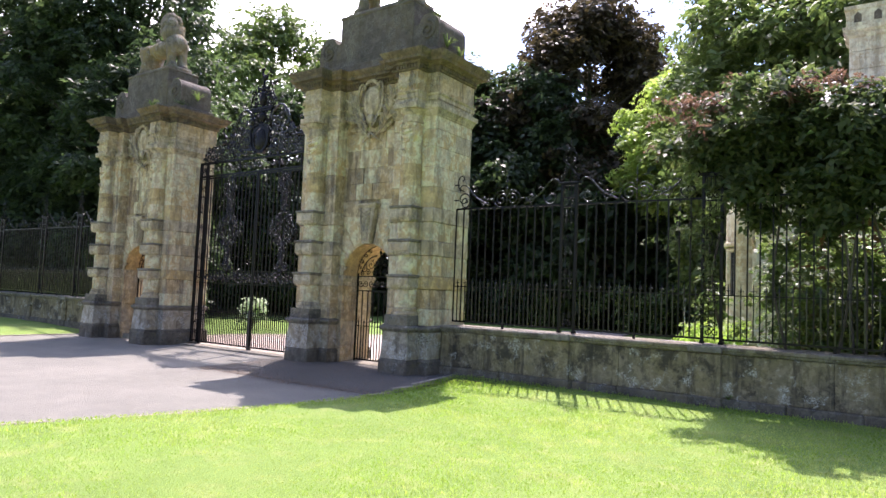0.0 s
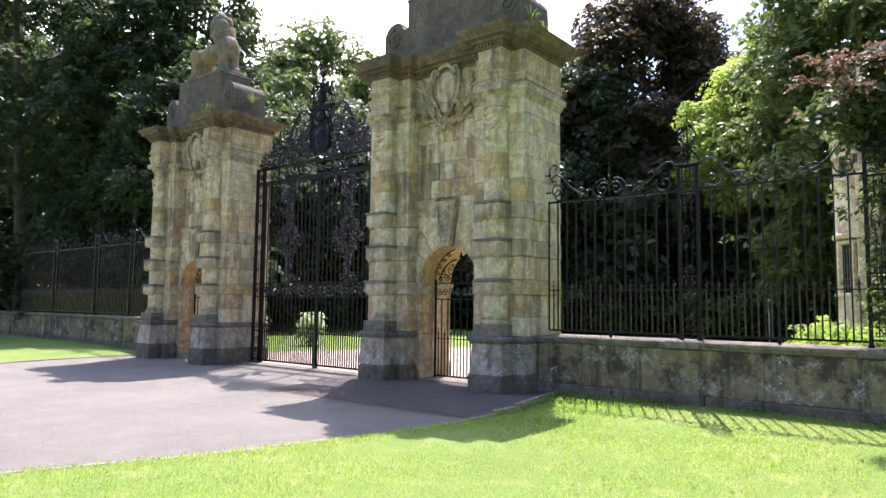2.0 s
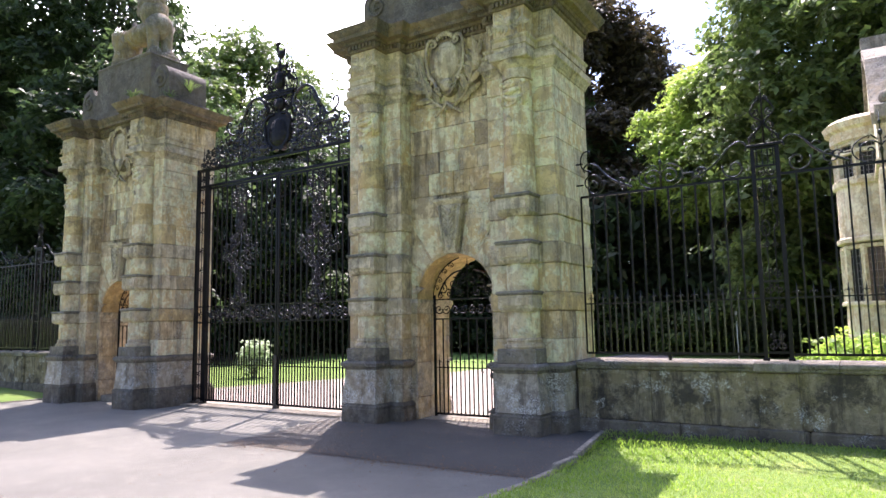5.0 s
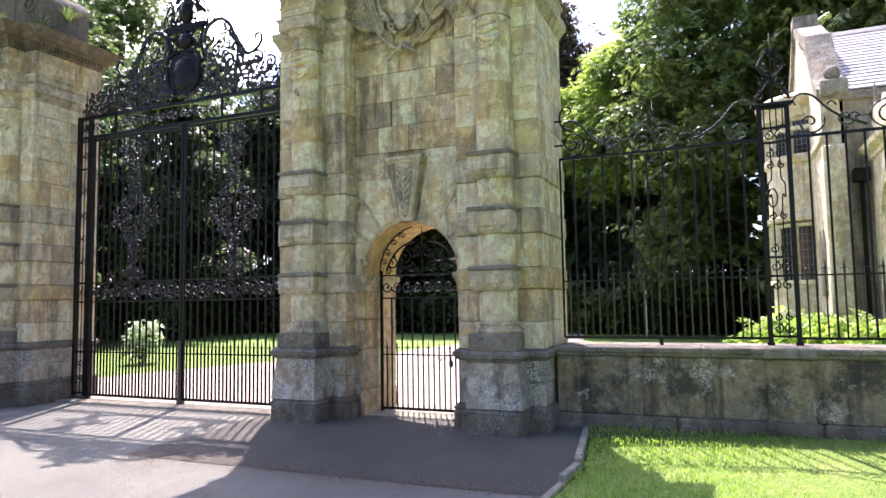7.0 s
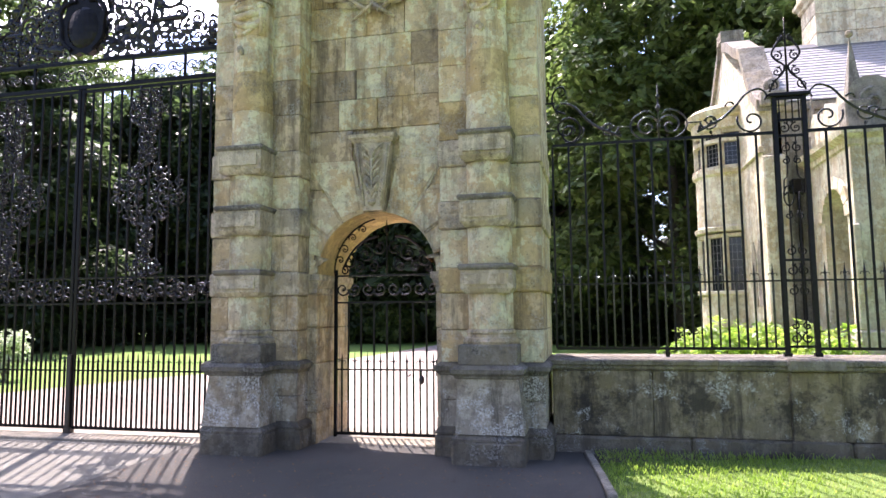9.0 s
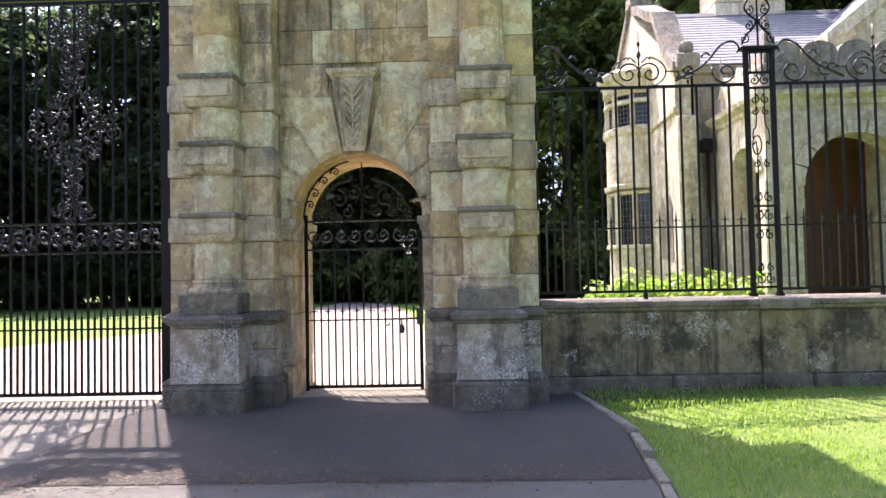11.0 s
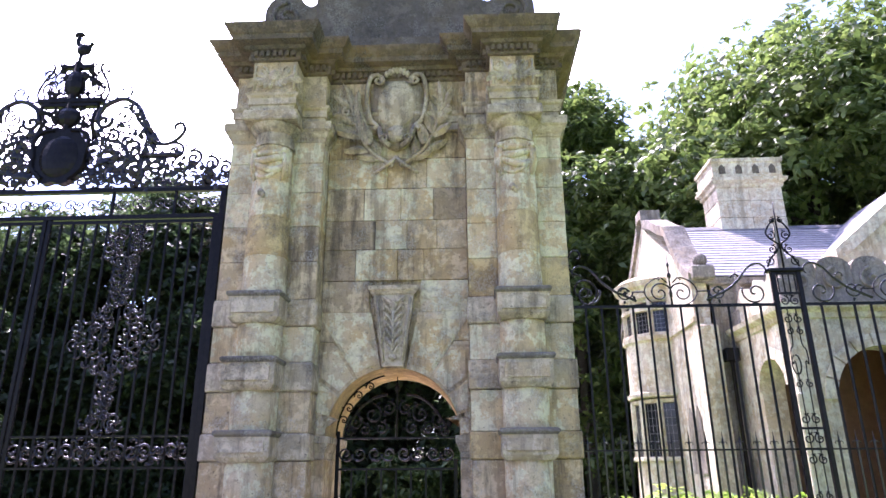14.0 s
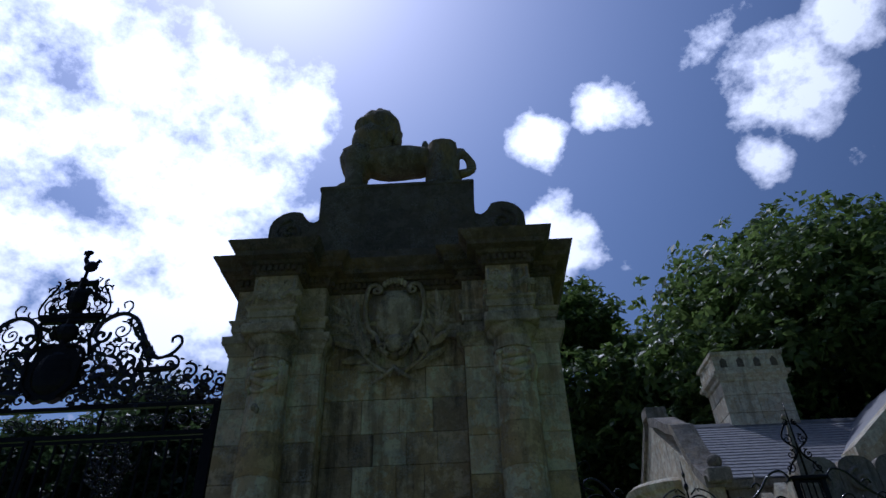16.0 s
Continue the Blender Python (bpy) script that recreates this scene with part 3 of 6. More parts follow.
        for sag, z, r, sh in ((0.03, 4.73, 0.030, 0.0), (0.10, 4.72, 0.040, 0.02), (0.19, 4.70, 0.036, -0.02), (0.25, 4.68, 0.022, 0.03)):
            sw.tube([(s * CX + 0.19 * math.sin(radians(a)), COL_Y - 0.205 * math.cos(radians(a)), z - sag * math.cos(radians(a * 90 / 70)) ** 0.8 + sh * math.sin(radians(a * 2.5))) for a in range(-70, 71, 5)], r, 8)
        for q in (-1, 1):
            for k in range(3):
                sw.tube([(s * CX + q * (0.15 + 0.016 * k), COL_Y - 0.165 + 0.03 * k, 4.74), (s * CX + q * (0.16 + 0.018 * k), COL_Y - 0.155 + 0.03 * k, 4.58), (s * CX + q * (0.145 + 0.02 * k), COL_Y - 0.15 + 0.03 * k, 4.42 + 0.03 * k)], 0.030, 6, 0.6)
            sw.ball(s * CX + q * 0.155, COL_Y - 0.16, 4.74, 0.045, 0.045, 0.04, 10, 6)
        part("carved_swag", sw, stone_clean, e, smooth=True)
        kn = Mesh().ball(s * CX - 0.05, COL_Y - 0.205, 4.26, 0.035, 0.04, 0.04).ball(s * CX - 0.02, COL_Y - 0.215, 4.23, 0.025, 0.025, 0.04)
        part("carved_knot", kn, stone_band, e, smooth=True)
        cap = Mesh().lathe(s * CX, COL_Y, [(0.198, 4.80), (0.215, 4.805), (0.215, 4.83), (0.2, 4.84), (0.198, 4.95), (0.22, 4.965), (0.235, 4.985), (0.262, 5.02), (0.268, 5.05)], 28)
        smooth_round(part("capital", cap, stone_band, e))
        bx("abacus", CX - 0.285, CX + 0.285, 9.60, 9.97, 5.05, 5.165, stone_band, 0.012)
        # pilaster behind the column
        levels = [1.0, 1.31, 1.67, 1.92, 2.30, 2.58, 2.93, 3.205, 3.60, 3.98, 4.36, 4.70, 4.95]
        for i, (z0, z1) in enumerate(zip(levels, levels[1:])):
            proud = 0.018 if i in (2, 4, 6) else 0.0
            mat = stone_band if i in (4, 6) or (i == 2 and s < 0) else (stone_yellow if i == 2 or rnd.random() < 0.13 else (stone_clean if rnd.random() < 0.6 else stone_panel))
            cut = 10.25 + rnd.random() * 0.5
            if i in (2, 4, 6):
                bx("pilaster_stone", 0.762 - proud, 1.762 + proud, 9.945 - proud, 11.18, z0 + 0.003, z1 - 0.002, mat, 0.014)
            else:
                bx("pilaster_stone", 0.762, 1.762, 9.945, cut, z0 + 0.002, z1 - 0.002, mat, 0.007)
                bx("pilaster_stone", 0.762, 1.762, cut + 0.003, 11.18, z0 + 0.002, z1 - 0.002, stone_clean if rnd.random() < 0.7 else stone_band, 0.007)
        cp = [(0.76, 9.945), (1.765, 9.945), (1.765, 11.18), (0.76, 11.18)]
        part("pilaster_capital", Mesh().sweep(flip(cp, s), [(0.0, 4.94), (0.012, 4.95), (0.012, 4.975), (0.03, 5.0), (0.05, 5.05), (0.075, 5.075), (0.08, 5.16)]), stone_band, e)
        # jamb of the passage and its impost
        zj = [0.0, 0.44, 0.95, 1.33, 1.69]
        for z0, z1 in zip(zj, zj[1:]):
            bx("jamb_stone", 0.655 + rnd.uniform(-0.004, 0.004), 0.78, 10.19 + rnd.uniform(-0.004, 0.004), 11.12, z0 + 0.002, z1 - 0.002, stone_panel, 0.012)
        imp = [(0.665, 10.20), (0.76, 10.20), (0.76, 11.12), (0.665, 11.12)]
        part("impost", Mesh().sweep(flip(imp, s), [(0.0, 1.69), (0.012, 1.70), (0.012, 1.75), (0.022, 1.76), (0.045, 1.83), (0.055, 1.84), (0.055, 1.90), (0.0, 1.905)]), stone_band, e)
    # arch
    ZC, RA = 1.90, 0.66
    core = [(-0.78, ZC)] + [(-0.78, 5.3), (0.78, 5.3), (0.78, ZC)] + [(RA * math.cos(radians(a)), ZC + RA * math.sin(radians(a))) for a in range(0, 181, 10)]
    part("core", Mesh().prism(core[::-1], 10.24, 11.12), stone_panel, e)
    sof = Mesh()
    ring = [(0.654 * math.cos(radians(a)), ZC + 0.654 * math.sin(radians(a))) for a in range(0, 181, 6)]
    out = [(0.675 * math.cos(radians(a)), ZC + 0.675 * math.sin(radians(a))) for a in range(180, -1, -6)]
    sof.prism((ring + out)[::-1], 10.225, 11.125)
    part("arch_soffit", sof, stone_soffit, e, "warm ochre underside of the arch")
    tops = {0: 2.06, 1: 2.42, 2: 2.78, 3: 3.12}
    edges = [0, 17, 36, 57, 79]

    def reach(a, top):
        c, sn = math.cos(radians(a)), math.sin(radians(a))
        d = min(0.758 / c if c > 1e-3 else 9, (top - ZC) / sn if sn > 1e-3 else 9)
        return (d * c, ZC + d * sn)

    for s in (-1, 1):
        for i in range(4):
            a0, a1 = edges[i] + 0.12, edges[i + 1] - 0.12
            inner = [(0.658 * math.cos(radians(a0 + (a1 - a0) * k / 4)), ZC + 0.658 * math.sin(radians(a0 + (a1 - a0) * k / 4))) for k in range(5)]
            p0, p1 = reach(a0, tops[i]), reach(a1, tops[i])
            outer = [p1]
            if p1[0] < 0.757 and p0[0] > 0.757 and p0[1] < tops[i] - 0.01:
                outer.append((0.758, tops[i]))
            outer.append(p0)
            poly = [(s * x, z) for x, z in inner + outer]
            m = Mesh().prism(poly if s < 0 else poly[::-1], 10.20, 10.26)
            part("voussoir", m, stone_clean if i % 2 else stone_panel, e)
            cxm, czm = sum(p[0] for p in poly) / len(poly), sum(p[1] for p in poly) / len(poly)
            m2 = [(cxm + (x - cxm) * 0.80, czm + (z - czm) * 0.80) for x, z in poly]
            part("voussoir_face", Mesh().prism(m2 if s < 0 else m2[::-1], 10.188, 10.21), stone_clean, e)
    key = [(-0.105, 2.555), (0.105, 2.555), (0.205, 3.28), (-0.205, 3.28)]
    part("keystone", Mesh().prism(key, 10.10, 10.26), stone_band, e)
    lf = Mesh()
    for q in (-1, 1):
        lf.tube([(q * 0.09, 10.095, 2.60), (q * 0.17, 10.095, 3.25)], 0.013, 6)
        for k in range(7):
            z = 2.66 + k * 0.085
            w = 0.055 + 0.055 * k / 6
            lf.tube([(q * 0.012, 10.09, z), (q * w * 0.6, 10.07, z + 0.05), (q * w, 10.085, z + 0.085), (q * w * 0.85, 10.08, z + 0.03)], 0.017, 6, 0.6)
    lf.tube([(0, 10.085, 2.6), (0, 10.07, 3.2)], 0.016).ball(0, 10.08, 3.16, 0.04, 0.03, 0.05).ball(0, 10.075, 2.64, 0.045, 0.035, 0.03)
    part("keystone_carving", lf, stone_band, e, "carved leaf on the keystone", True)
    part("keystone_cap", Mesh().sweep([(-0.215, 10.10), (0.215, 10.10), (0.215, 10.25), (-0.215, 10.25)], [(0.0, 3.28), (0.012, 3.29), (0.02, 3.31), (0.04, 3.33), (0.045, 3.365), (0.0, 3.38)]), stone_band, e)
    # ashlar of the panel
    for z0, z1, cuts in ((1.93, 2.44, None), (2.44, 2.82, None), (2.82, 3.12, None), (3.12, 3.46, None), (3.46, 3.80, (-0.42, 0.02, 0.30)), (3.80, 4.13, (-0.22, 0.12, 0.44)), (4.13, 4.50, (-0.35, 0.05, 0.40)), (4.50, 4.86, (-0.10, 0.33)), (4.86, 5.17, (-0.3, 0.2))):
        if cuts is None:
            lim = {1.93: 0.70, 2.44: 0.60, 2.82: 0.52, 3.12: 0.265}[z0]
            for s in (-1, 1):
                a, b = sorted((s * lim, s * 0.758))
                part("panel_stone", Mesh().box(a, b, 10.212, 10.26, z0 + 0.002, z1 - 0.002, 0.005), stone_clean if s > 0 else stone_panel, e)
        else:
            xs = [-0.758, *cuts, 0.758]
            for a, b in zip(xs, xs[1:]):
                part("panel_stone", Mesh().box(a + 0.002, b - 0.002, 10.205 + rnd.uniform(0, 0.006), 10.26, z0 + 0.002, z1 - 0.002, 0.005), stone_umber if (3.4 < z0 < 4.2 and (a < -0.5 or b > 0.5) and rnd.random() < 0.8) else (stone_panel if rnd.random() < 0.55 else stone_clean), e, "ashlar block with brown weather stains")
    # entablature
    plan = full_plan(0.235, 9.955, 9.665, 10.13)
    part("architrave", Mesh().sweep(plan, [(0.0, 5.165), (0.0, 5.25), (0.018, 5.255), (0.018, 5.33), (0.04, 5.35), (0.05, 5.375), (0.0, 5.38)]), stone_band, e)
    part("frieze", Mesh().sweep(plan, [(0.0, 5.38), (0.0, 5.78)]), stone_panel, e)
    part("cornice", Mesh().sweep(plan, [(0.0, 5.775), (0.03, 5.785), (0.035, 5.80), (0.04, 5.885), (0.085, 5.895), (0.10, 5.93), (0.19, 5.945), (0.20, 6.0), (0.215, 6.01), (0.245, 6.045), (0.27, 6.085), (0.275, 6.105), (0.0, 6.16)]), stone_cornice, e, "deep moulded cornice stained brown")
    dm = Mesh()
    for (x0, y0), (x1, y1) in zip(plan, plan[1:] + plan[:1]):
        d = math.hypot(x1 - x0, y1 - y0)
        ux, uy = (x1 - x0) / d, (y1 - y0) / d
        k = max(1, int(d / 0.062))
        for i in range(k):
            t = (i + 0.5) * d / k
            px, py = x0 + ux * t + uy * 0.05, y0 + uy * t - ux * 0.05
            hx, hy = abs(ux) * 0.019 + abs(uy) * 0.025, abs(uy) * 0.019 + abs(ux) * 0.025
            dm.box(px - hx, px + hx, py - hy, py + hy, 5.815, 5.88)
    tagged(part("dentils", dm, stone_cornice, e), kind="stuff")
    for s in (-1, 1):
        fr = Mesh()
        for q in (-1, 1):
            fr.tube([(s * CX + q * 0.21, 9.66, 5.43), (s * CX + q * 0.21, 9.66, 5.73)], 0.014, 6)
            for k in range(5):
                carved_leaf(fr, s * CX + q * (0.03 + 0.035 * k), 9.642, 5.55 + 0.02 * math.sin(k * 2.1), radians(90 - q * (25 + 24 * k)), 0.15, 0.035, 0.03)
                carved_leaf(fr, s * CX + q * (0.02 + 0.03 * k), 9.642, 5.55, radians(-90 + q * (20 + 22 * k)), 0.11, 0.03, 0.03)
            fr.tube(spiral(s * CX + q * 0.13, 5.66, 0.055, 1.2, 90, q, 9.655), 0.014, 6)
        fr.ball(s * CX, 9.655, 5.60, 0.06, 0.03, 0.07, 12, 8)
        part("frieze_carving", fr, stone_band, e, smooth=True)
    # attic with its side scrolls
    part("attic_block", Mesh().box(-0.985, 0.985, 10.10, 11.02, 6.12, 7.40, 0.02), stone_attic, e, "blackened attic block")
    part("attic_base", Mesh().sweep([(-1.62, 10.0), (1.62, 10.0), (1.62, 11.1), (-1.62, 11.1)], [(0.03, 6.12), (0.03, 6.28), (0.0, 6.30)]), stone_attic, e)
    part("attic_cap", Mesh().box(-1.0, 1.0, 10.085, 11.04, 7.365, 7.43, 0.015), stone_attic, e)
    for s in (-1, 1):
        prof = [(0.97, 6.28), (1.60, 6.28), (1.60, 6.72)] + [(1.315 + 0.285 * math.cos(radians(a)), 6.765 + 0.285 * math.sin(radians(a))) for a in range(10, 116, 8)]
        prof += [(1.145, 6.93), (1.10, 6.88), (1.05, 6.86), (1.0, 6.88), (0.97, 6.93)]
        prof = [(s * x, z) for x, z in prof]
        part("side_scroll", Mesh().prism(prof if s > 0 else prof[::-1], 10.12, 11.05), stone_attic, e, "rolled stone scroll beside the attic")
        part("scroll_eye", Mesh().tube(spiral(s * 1.33, 6.72, 0.2, 1.6, 90, -s, 10.115), 0.03, 6), stone_attic, e, smooth=True)
    # cartouche
    sh = Mesh()
    side = [(0.10, 4.98), (0.17, 5.06), (0.20, 5.20), (0.27, 5.32), (0.305, 5.48), (0.30, 5.64), (0.25, 5.76), (0.12, 5.84)]
    sh.prism([(0, 4.94), *side, (0, 5.88), *[(-x, z) for x, z in reversed(side)]], 10.10, 10.25)
    sh.ball(0, 10.10, 5.48, 0.23, 0.05, 0.30, 20, 12).ball(0, 10.09, 5.10, 0.12, 0.06, 0.11, 14, 8)
    for s in (-1, 1):
        sh.tube([(s * 0.16, 10.07, 5.74), (s * 0.20, 10.06, 5.83), (s * 0.28, 10.05, 5.82), (s * 0.325, 10.05, 5.70), (s * 0.335, 10.05, 5.54), (s * 0.315, 10.06, 5.38), (s * 0.28, 10.06, 5.26), (s * 0.22, 10.06, 5.20), (s * 0.25, 10.05, 5.14)], 0.026, 8)
        sh.tube(spiral(s * 0.205, 5.765, 0.065, 1.3, 90, s, 10.05), 0.018, 6)
        sh.tube([(s * 0.20, 10.07, 5.18), (s * 0.15, 10.06, 5.02), (s * 0.06, 10.06, 4.94)], 0.028, 8)
        sh.tube(spiral(s * 0.13, 5.03, 0.05, 1.2, 0 if s > 0 else 180, s, 10.04), 0.016, 6)
        sh.ball(s * 0.07, 10.05, 5.12, 0.028, 0.02, 0.02, 8, 6)
        sp = Mesh()
        stem = [(0.04, 4.74), (0.17, 4.83), (0.30, 4.94), (0.40, 5.10), (0.46, 5.28), (0.52, 5.46)]
        sp.tube([(s * x, 10.10 if z > 4.97 else 10.14, z) for x, z in stem], 0.026, 6, 0.6)
        sp.tube([(s * 0.02, 10.12, 4.84), (-s * 0.10, 10.11, 4.74), (-s * 0.24, 10.13, 4.65)], 0.026, 6, 0.7)
        for x, z, deg, ln, w in ((0.20, 4.84, 15, 0.22, 0.05), (0.20, 4.88, 78, 0.22, 0.055), (0.31, 4.95, 8, 0.26, 0.055), (0.31, 4.98, 92, 0.26, 0.06), (0.39, 5.08, 22, 0.25, 0.055), (0.40, 5.12, 100, 0.25, 0.055), (0.45, 5.24, 38, 0.24, 0.05), (0.45, 5.28, 104, 0.26, 0.05), (0.50, 5.42, 52, 0.26, 0.05), (0.51, 5.44, 84, 0.30, 0.05), (0.49, 5.40, 116, 0.24, 0.045)):
            carved_leaf(sp, s * x, 10.095 if z > 4.97 else 10.16, z, radians(deg if s > 0 else 180 - deg), ln, w, 0.075)
        sp.tube(spiral(s * 0.56, 5.38, 0.055, 1.2, 90, -s, 10.07), 0.018, 6)
        part("palm_spray", sp, stone_band, e, "carved leafy branch", True)
    for k in range(7):
        sh.ball(-0.12 + 0.04 * k, 10.06, 5.90 - 0.006 * (k - 3) ** 2, 0.030, 0.035, 0.045, 8, 6)
    part("carved_cartouche", sh, stone_band, e, "carved scroll-edged shield", True)
    # stone sill of the passage
    part("threshold", Mesh().box(-0.70, 0.70, 10.28, 11.2, -0.02, 0.125, 0.012), kerb_stone, e, "worn stone sill")
    return e


PIER_X = -9.17
near_pier = gate_pier()
far_pier = copy_thing(near_pier, pose(2 * GATE_X - PIER_X, 0, 0))
near_pier.location = (PIER_X, 0, 0)


# ---- wrought iron ----
def bar_mesh(z0, z1, r=0.010):
    return Mesh().box(-r, r, -r, r, z0, z1)


def spike_mesh(z0, z1, r=0.009, barbs=True):
    """A dog bar with a spear point and two curled barbs."""
    m = Mesh().box(-r, r, -r, r, z0, z1 - 0.10)
    m.tube([(0, 0, z1 - 0.11), (0, 0, z1 - 0.07), (0, 0, z1)], r * 1.5, 6, 0.1)
    if barbs:
        for s in (-1, 1):
            m.tube([(0, 0, z1 - 0.13), (s * 0.018, 0, z1 - 0.105), (s * 0.036, 0, z1 - 0.11), (s * 0.038, 0, z1 - 0.13)], 0.005, 5, 0.7)
    return m


def spread(name, mesh, xs, y, parent, mat=iron):
    me = mesh.data(name)
    me.materials.append(mat)
    for x in xs:
        o = new(name, me)
        o.parent = parent
        o.location = (x, y, 0)


tilt_rng = random.Random(17)


def leaf_bit(m, x, y, z, ln, a, w=0.35):
    """A small hammered leaf: a curled pointed blade, twisted out of the x-z plane."""
    c, s = math.cos(a), math.sin(a)
    t0, t1 = tilt_rng.uniform(-0.7, 0.7) * ln, tilt_rng.uniform(-0.5, 0.5) * ln
    ax = lambda u, v, d: (x + u * c - v * s, y + d + t0 * (u / ln - 0.3) + t1 * v / ln, z + u * s + v * c)
    m.add([ax(0, 0, 0), ax(ln * 0.25, ln * w * 0.8, -0.008), ax(ln * 0.45, 0, -0.03), ax(ln * 0.25, -ln * w * 0.8, -0.008), ax(ln * 0.62, ln * w * 0.7, 0.0), ax(ln * 0.62, -ln * w * 0.7, 0.0), ax(ln, ln * 0.1, 0.014)],
          [(0, 2, 1), (0, 3, 2), (1, 2, 4), (3, 5, 2), (4, 2, 6), (2, 5, 6)])


def c_scroll(m, x, y, z, r, start, sign, turns=1.25, bar=0.011, leaves=0):
    m.tube(spiral(x, z, r, turns, start, sign, y, 22), bar, 6, 0.75)
    m.ball(x + r * 0.12, y, z, r * 0.17, r * 0.13, r * 0.17, 6, 4)
    for k in range(leaves):
        a = radians(start) + sign * (0.4 + 1.1 * k)
        leaf_bit(m, x + r * math.cos(a), y, z + r * math.sin(a), r * 0.55, a + sign * 0.6)


def curled_leaf(m, x, y, z, r, a, sweep=2.6, bar=0.016):
    """A hammered leaf curled over into a rounded crescent that ends in a bud."""
    out = tilt_rng.uniform(-0.03, 0.01)
    pts = [(x + r * math.cos(a + sweep * k / 5), y + out * math.sin(math.pi * k / 5), z + r * math.sin(a + sweep * k / 5)) for k in range(6)]
    m.tube(pts, bar, 6, 0.55)
    m.ball(*pts[-1], bar * 1.1, bar * 1.1, bar * 1.1, 6, 4)


GATE_Y = 10.74


def gate_leaf(s):
    """One leaf of the carriage gate; s is its side from the middle."""
    e = thing("carriage_gate_leaf", "tall black wrought-iron gate leaf with scrollwork, closed", "gate", "pair of carriage gates", at=(GATE_X, GATE_Y, 0))
    rng = random.Random(3)
    x0, x1 = 0.03, 2.02
    for x, r in ((x0, 0.022), (x1, 0.035)):
        part("stile", Mesh().box(s * x - r, s * x + r, -r, r, 0.05, 4.42, 0.006), iron, e)
    for z, h in ((0.10, 0.035), (0.80, 0.018), (1.63, 0.022), (1.95, 0.022), (4.38, 0.04)):
        a, b = sorted((s * x0, s * x1))
        part("rail", Mesh().box(a, b, -0.016, 0.016, z - h / 2, z + h / 2), iron, e)
    n = 14
    pitch = (x1 - x0) / n
    spread("bar", bar_mesh(0.10, 4.38, 0.011), [s * (x0 + pitch * i) for i in range(1, n)], 0, e)
    spread("dog_bar", spike_mesh(0.10, 1.02, 0.010), [s * (x0 + pitch * (i + 0.5)) for i in range(n)], 0, e)
    band = Mesh()
    for i in range(7):
        x = x0 + 0.15 + 0.28 * i
        c_scroll(band, s * x - 0.06, 0, 1.79, 0.095, 200, -1, 1.3, 0.012, 2)
        c_scroll(band, s * x + 0.075, 0, 1.79, 0.095, 20, -1, 1.3, 0.012, 2)
        for _ in range(5):
            curled_leaf(band, s * x + rng.uniform(-0.13, 0.13), -0.015, 1.79 + rng.uniform(-0.1, 0.1), rng.uniform(0.025, 0.05), rng.uniform(0, 6.28), 2.6, 0.017)
    part("scroll_band", band, iron_gloss, e, "row of scrolls across the leaf", True)
    cx = s * 1.02
    for lo, hi, wide, bosses in ((1.98, 2.22, 0.22, 20), (2.22, 2.62, 0.085, 26), (2.62, 3.38, 0.48, 84), (3.38, 3.80, 0.13, 30), (3.80, 4.36, 0.26, 60)):
        pan = Mesh()
        tiers = max(1, round((hi - lo) / 0.19))
        for k in range(tiers):
            z = lo + (hi - lo) * (k + 0.5) / tiers
            w = wide * (0.35 + 0.65 * math.sin(math.pi * (k + 0.5) / tiers))
            for q in (-1, 1):
                c_scroll(pan, cx + q * w * 0.55, -0.01, z, min(0.11, 0.05 + 0.4 * w), 90 if k % 2 else -90, q * (1 if k % 2 else -1), 1.35, 0.010)
                if w > 0.3:
                    c_scroll(pan, cx + q * w * 1.0, -0.01, z + 0.03, 0.075, -90 if k % 2 else 90, q, 1.35, 0.009)
        for k in range(bosses):
            u = (k // 2 + rng.random()) / (bosses / 2)
            x = wide * (0.3 + 0.7 * math.sin(math.pi * min(1, u))) * rng.uniform(0.1, 1.0) * (-1 if k % 2 else 1)
            z = lo + (hi - lo) * min(1, u)
            curled_leaf(pan, cx + x, -0.03 + rng.uniform(-0.015, 0.015), z, rng.uniform(0.024, 0.052), rng.uniform(2.2, 4.2), rng.uniform(1.6, 2.8), rng.uniform(0.011, 0.018))
            if k % 3 == 0:
                pan.ball(cx - x * 0.8, -0.035, z + rng.uniform(-0.03, 0.03), 0.017, 0.017, 0.017, 8, 6)
        pan.tube([(cx, 0, lo), (cx, 0, hi)], 0.012, 6)
        part("foliage_panel", pan, iron_gloss, e, "hammered leaf and scroll ornament", True)
    if s < 0:
        part("drop_bolt", Mesh().box(-0.055, 0.055, -0.05, 0.03, 0.0, 0.10, 0.01).box(-0.03, 0.03, -0.055, -0.02, 0.08, 1.0, 0.006), iron_rusty, e)
    return e


gate_leaf(-1)
gate_leaf(1)


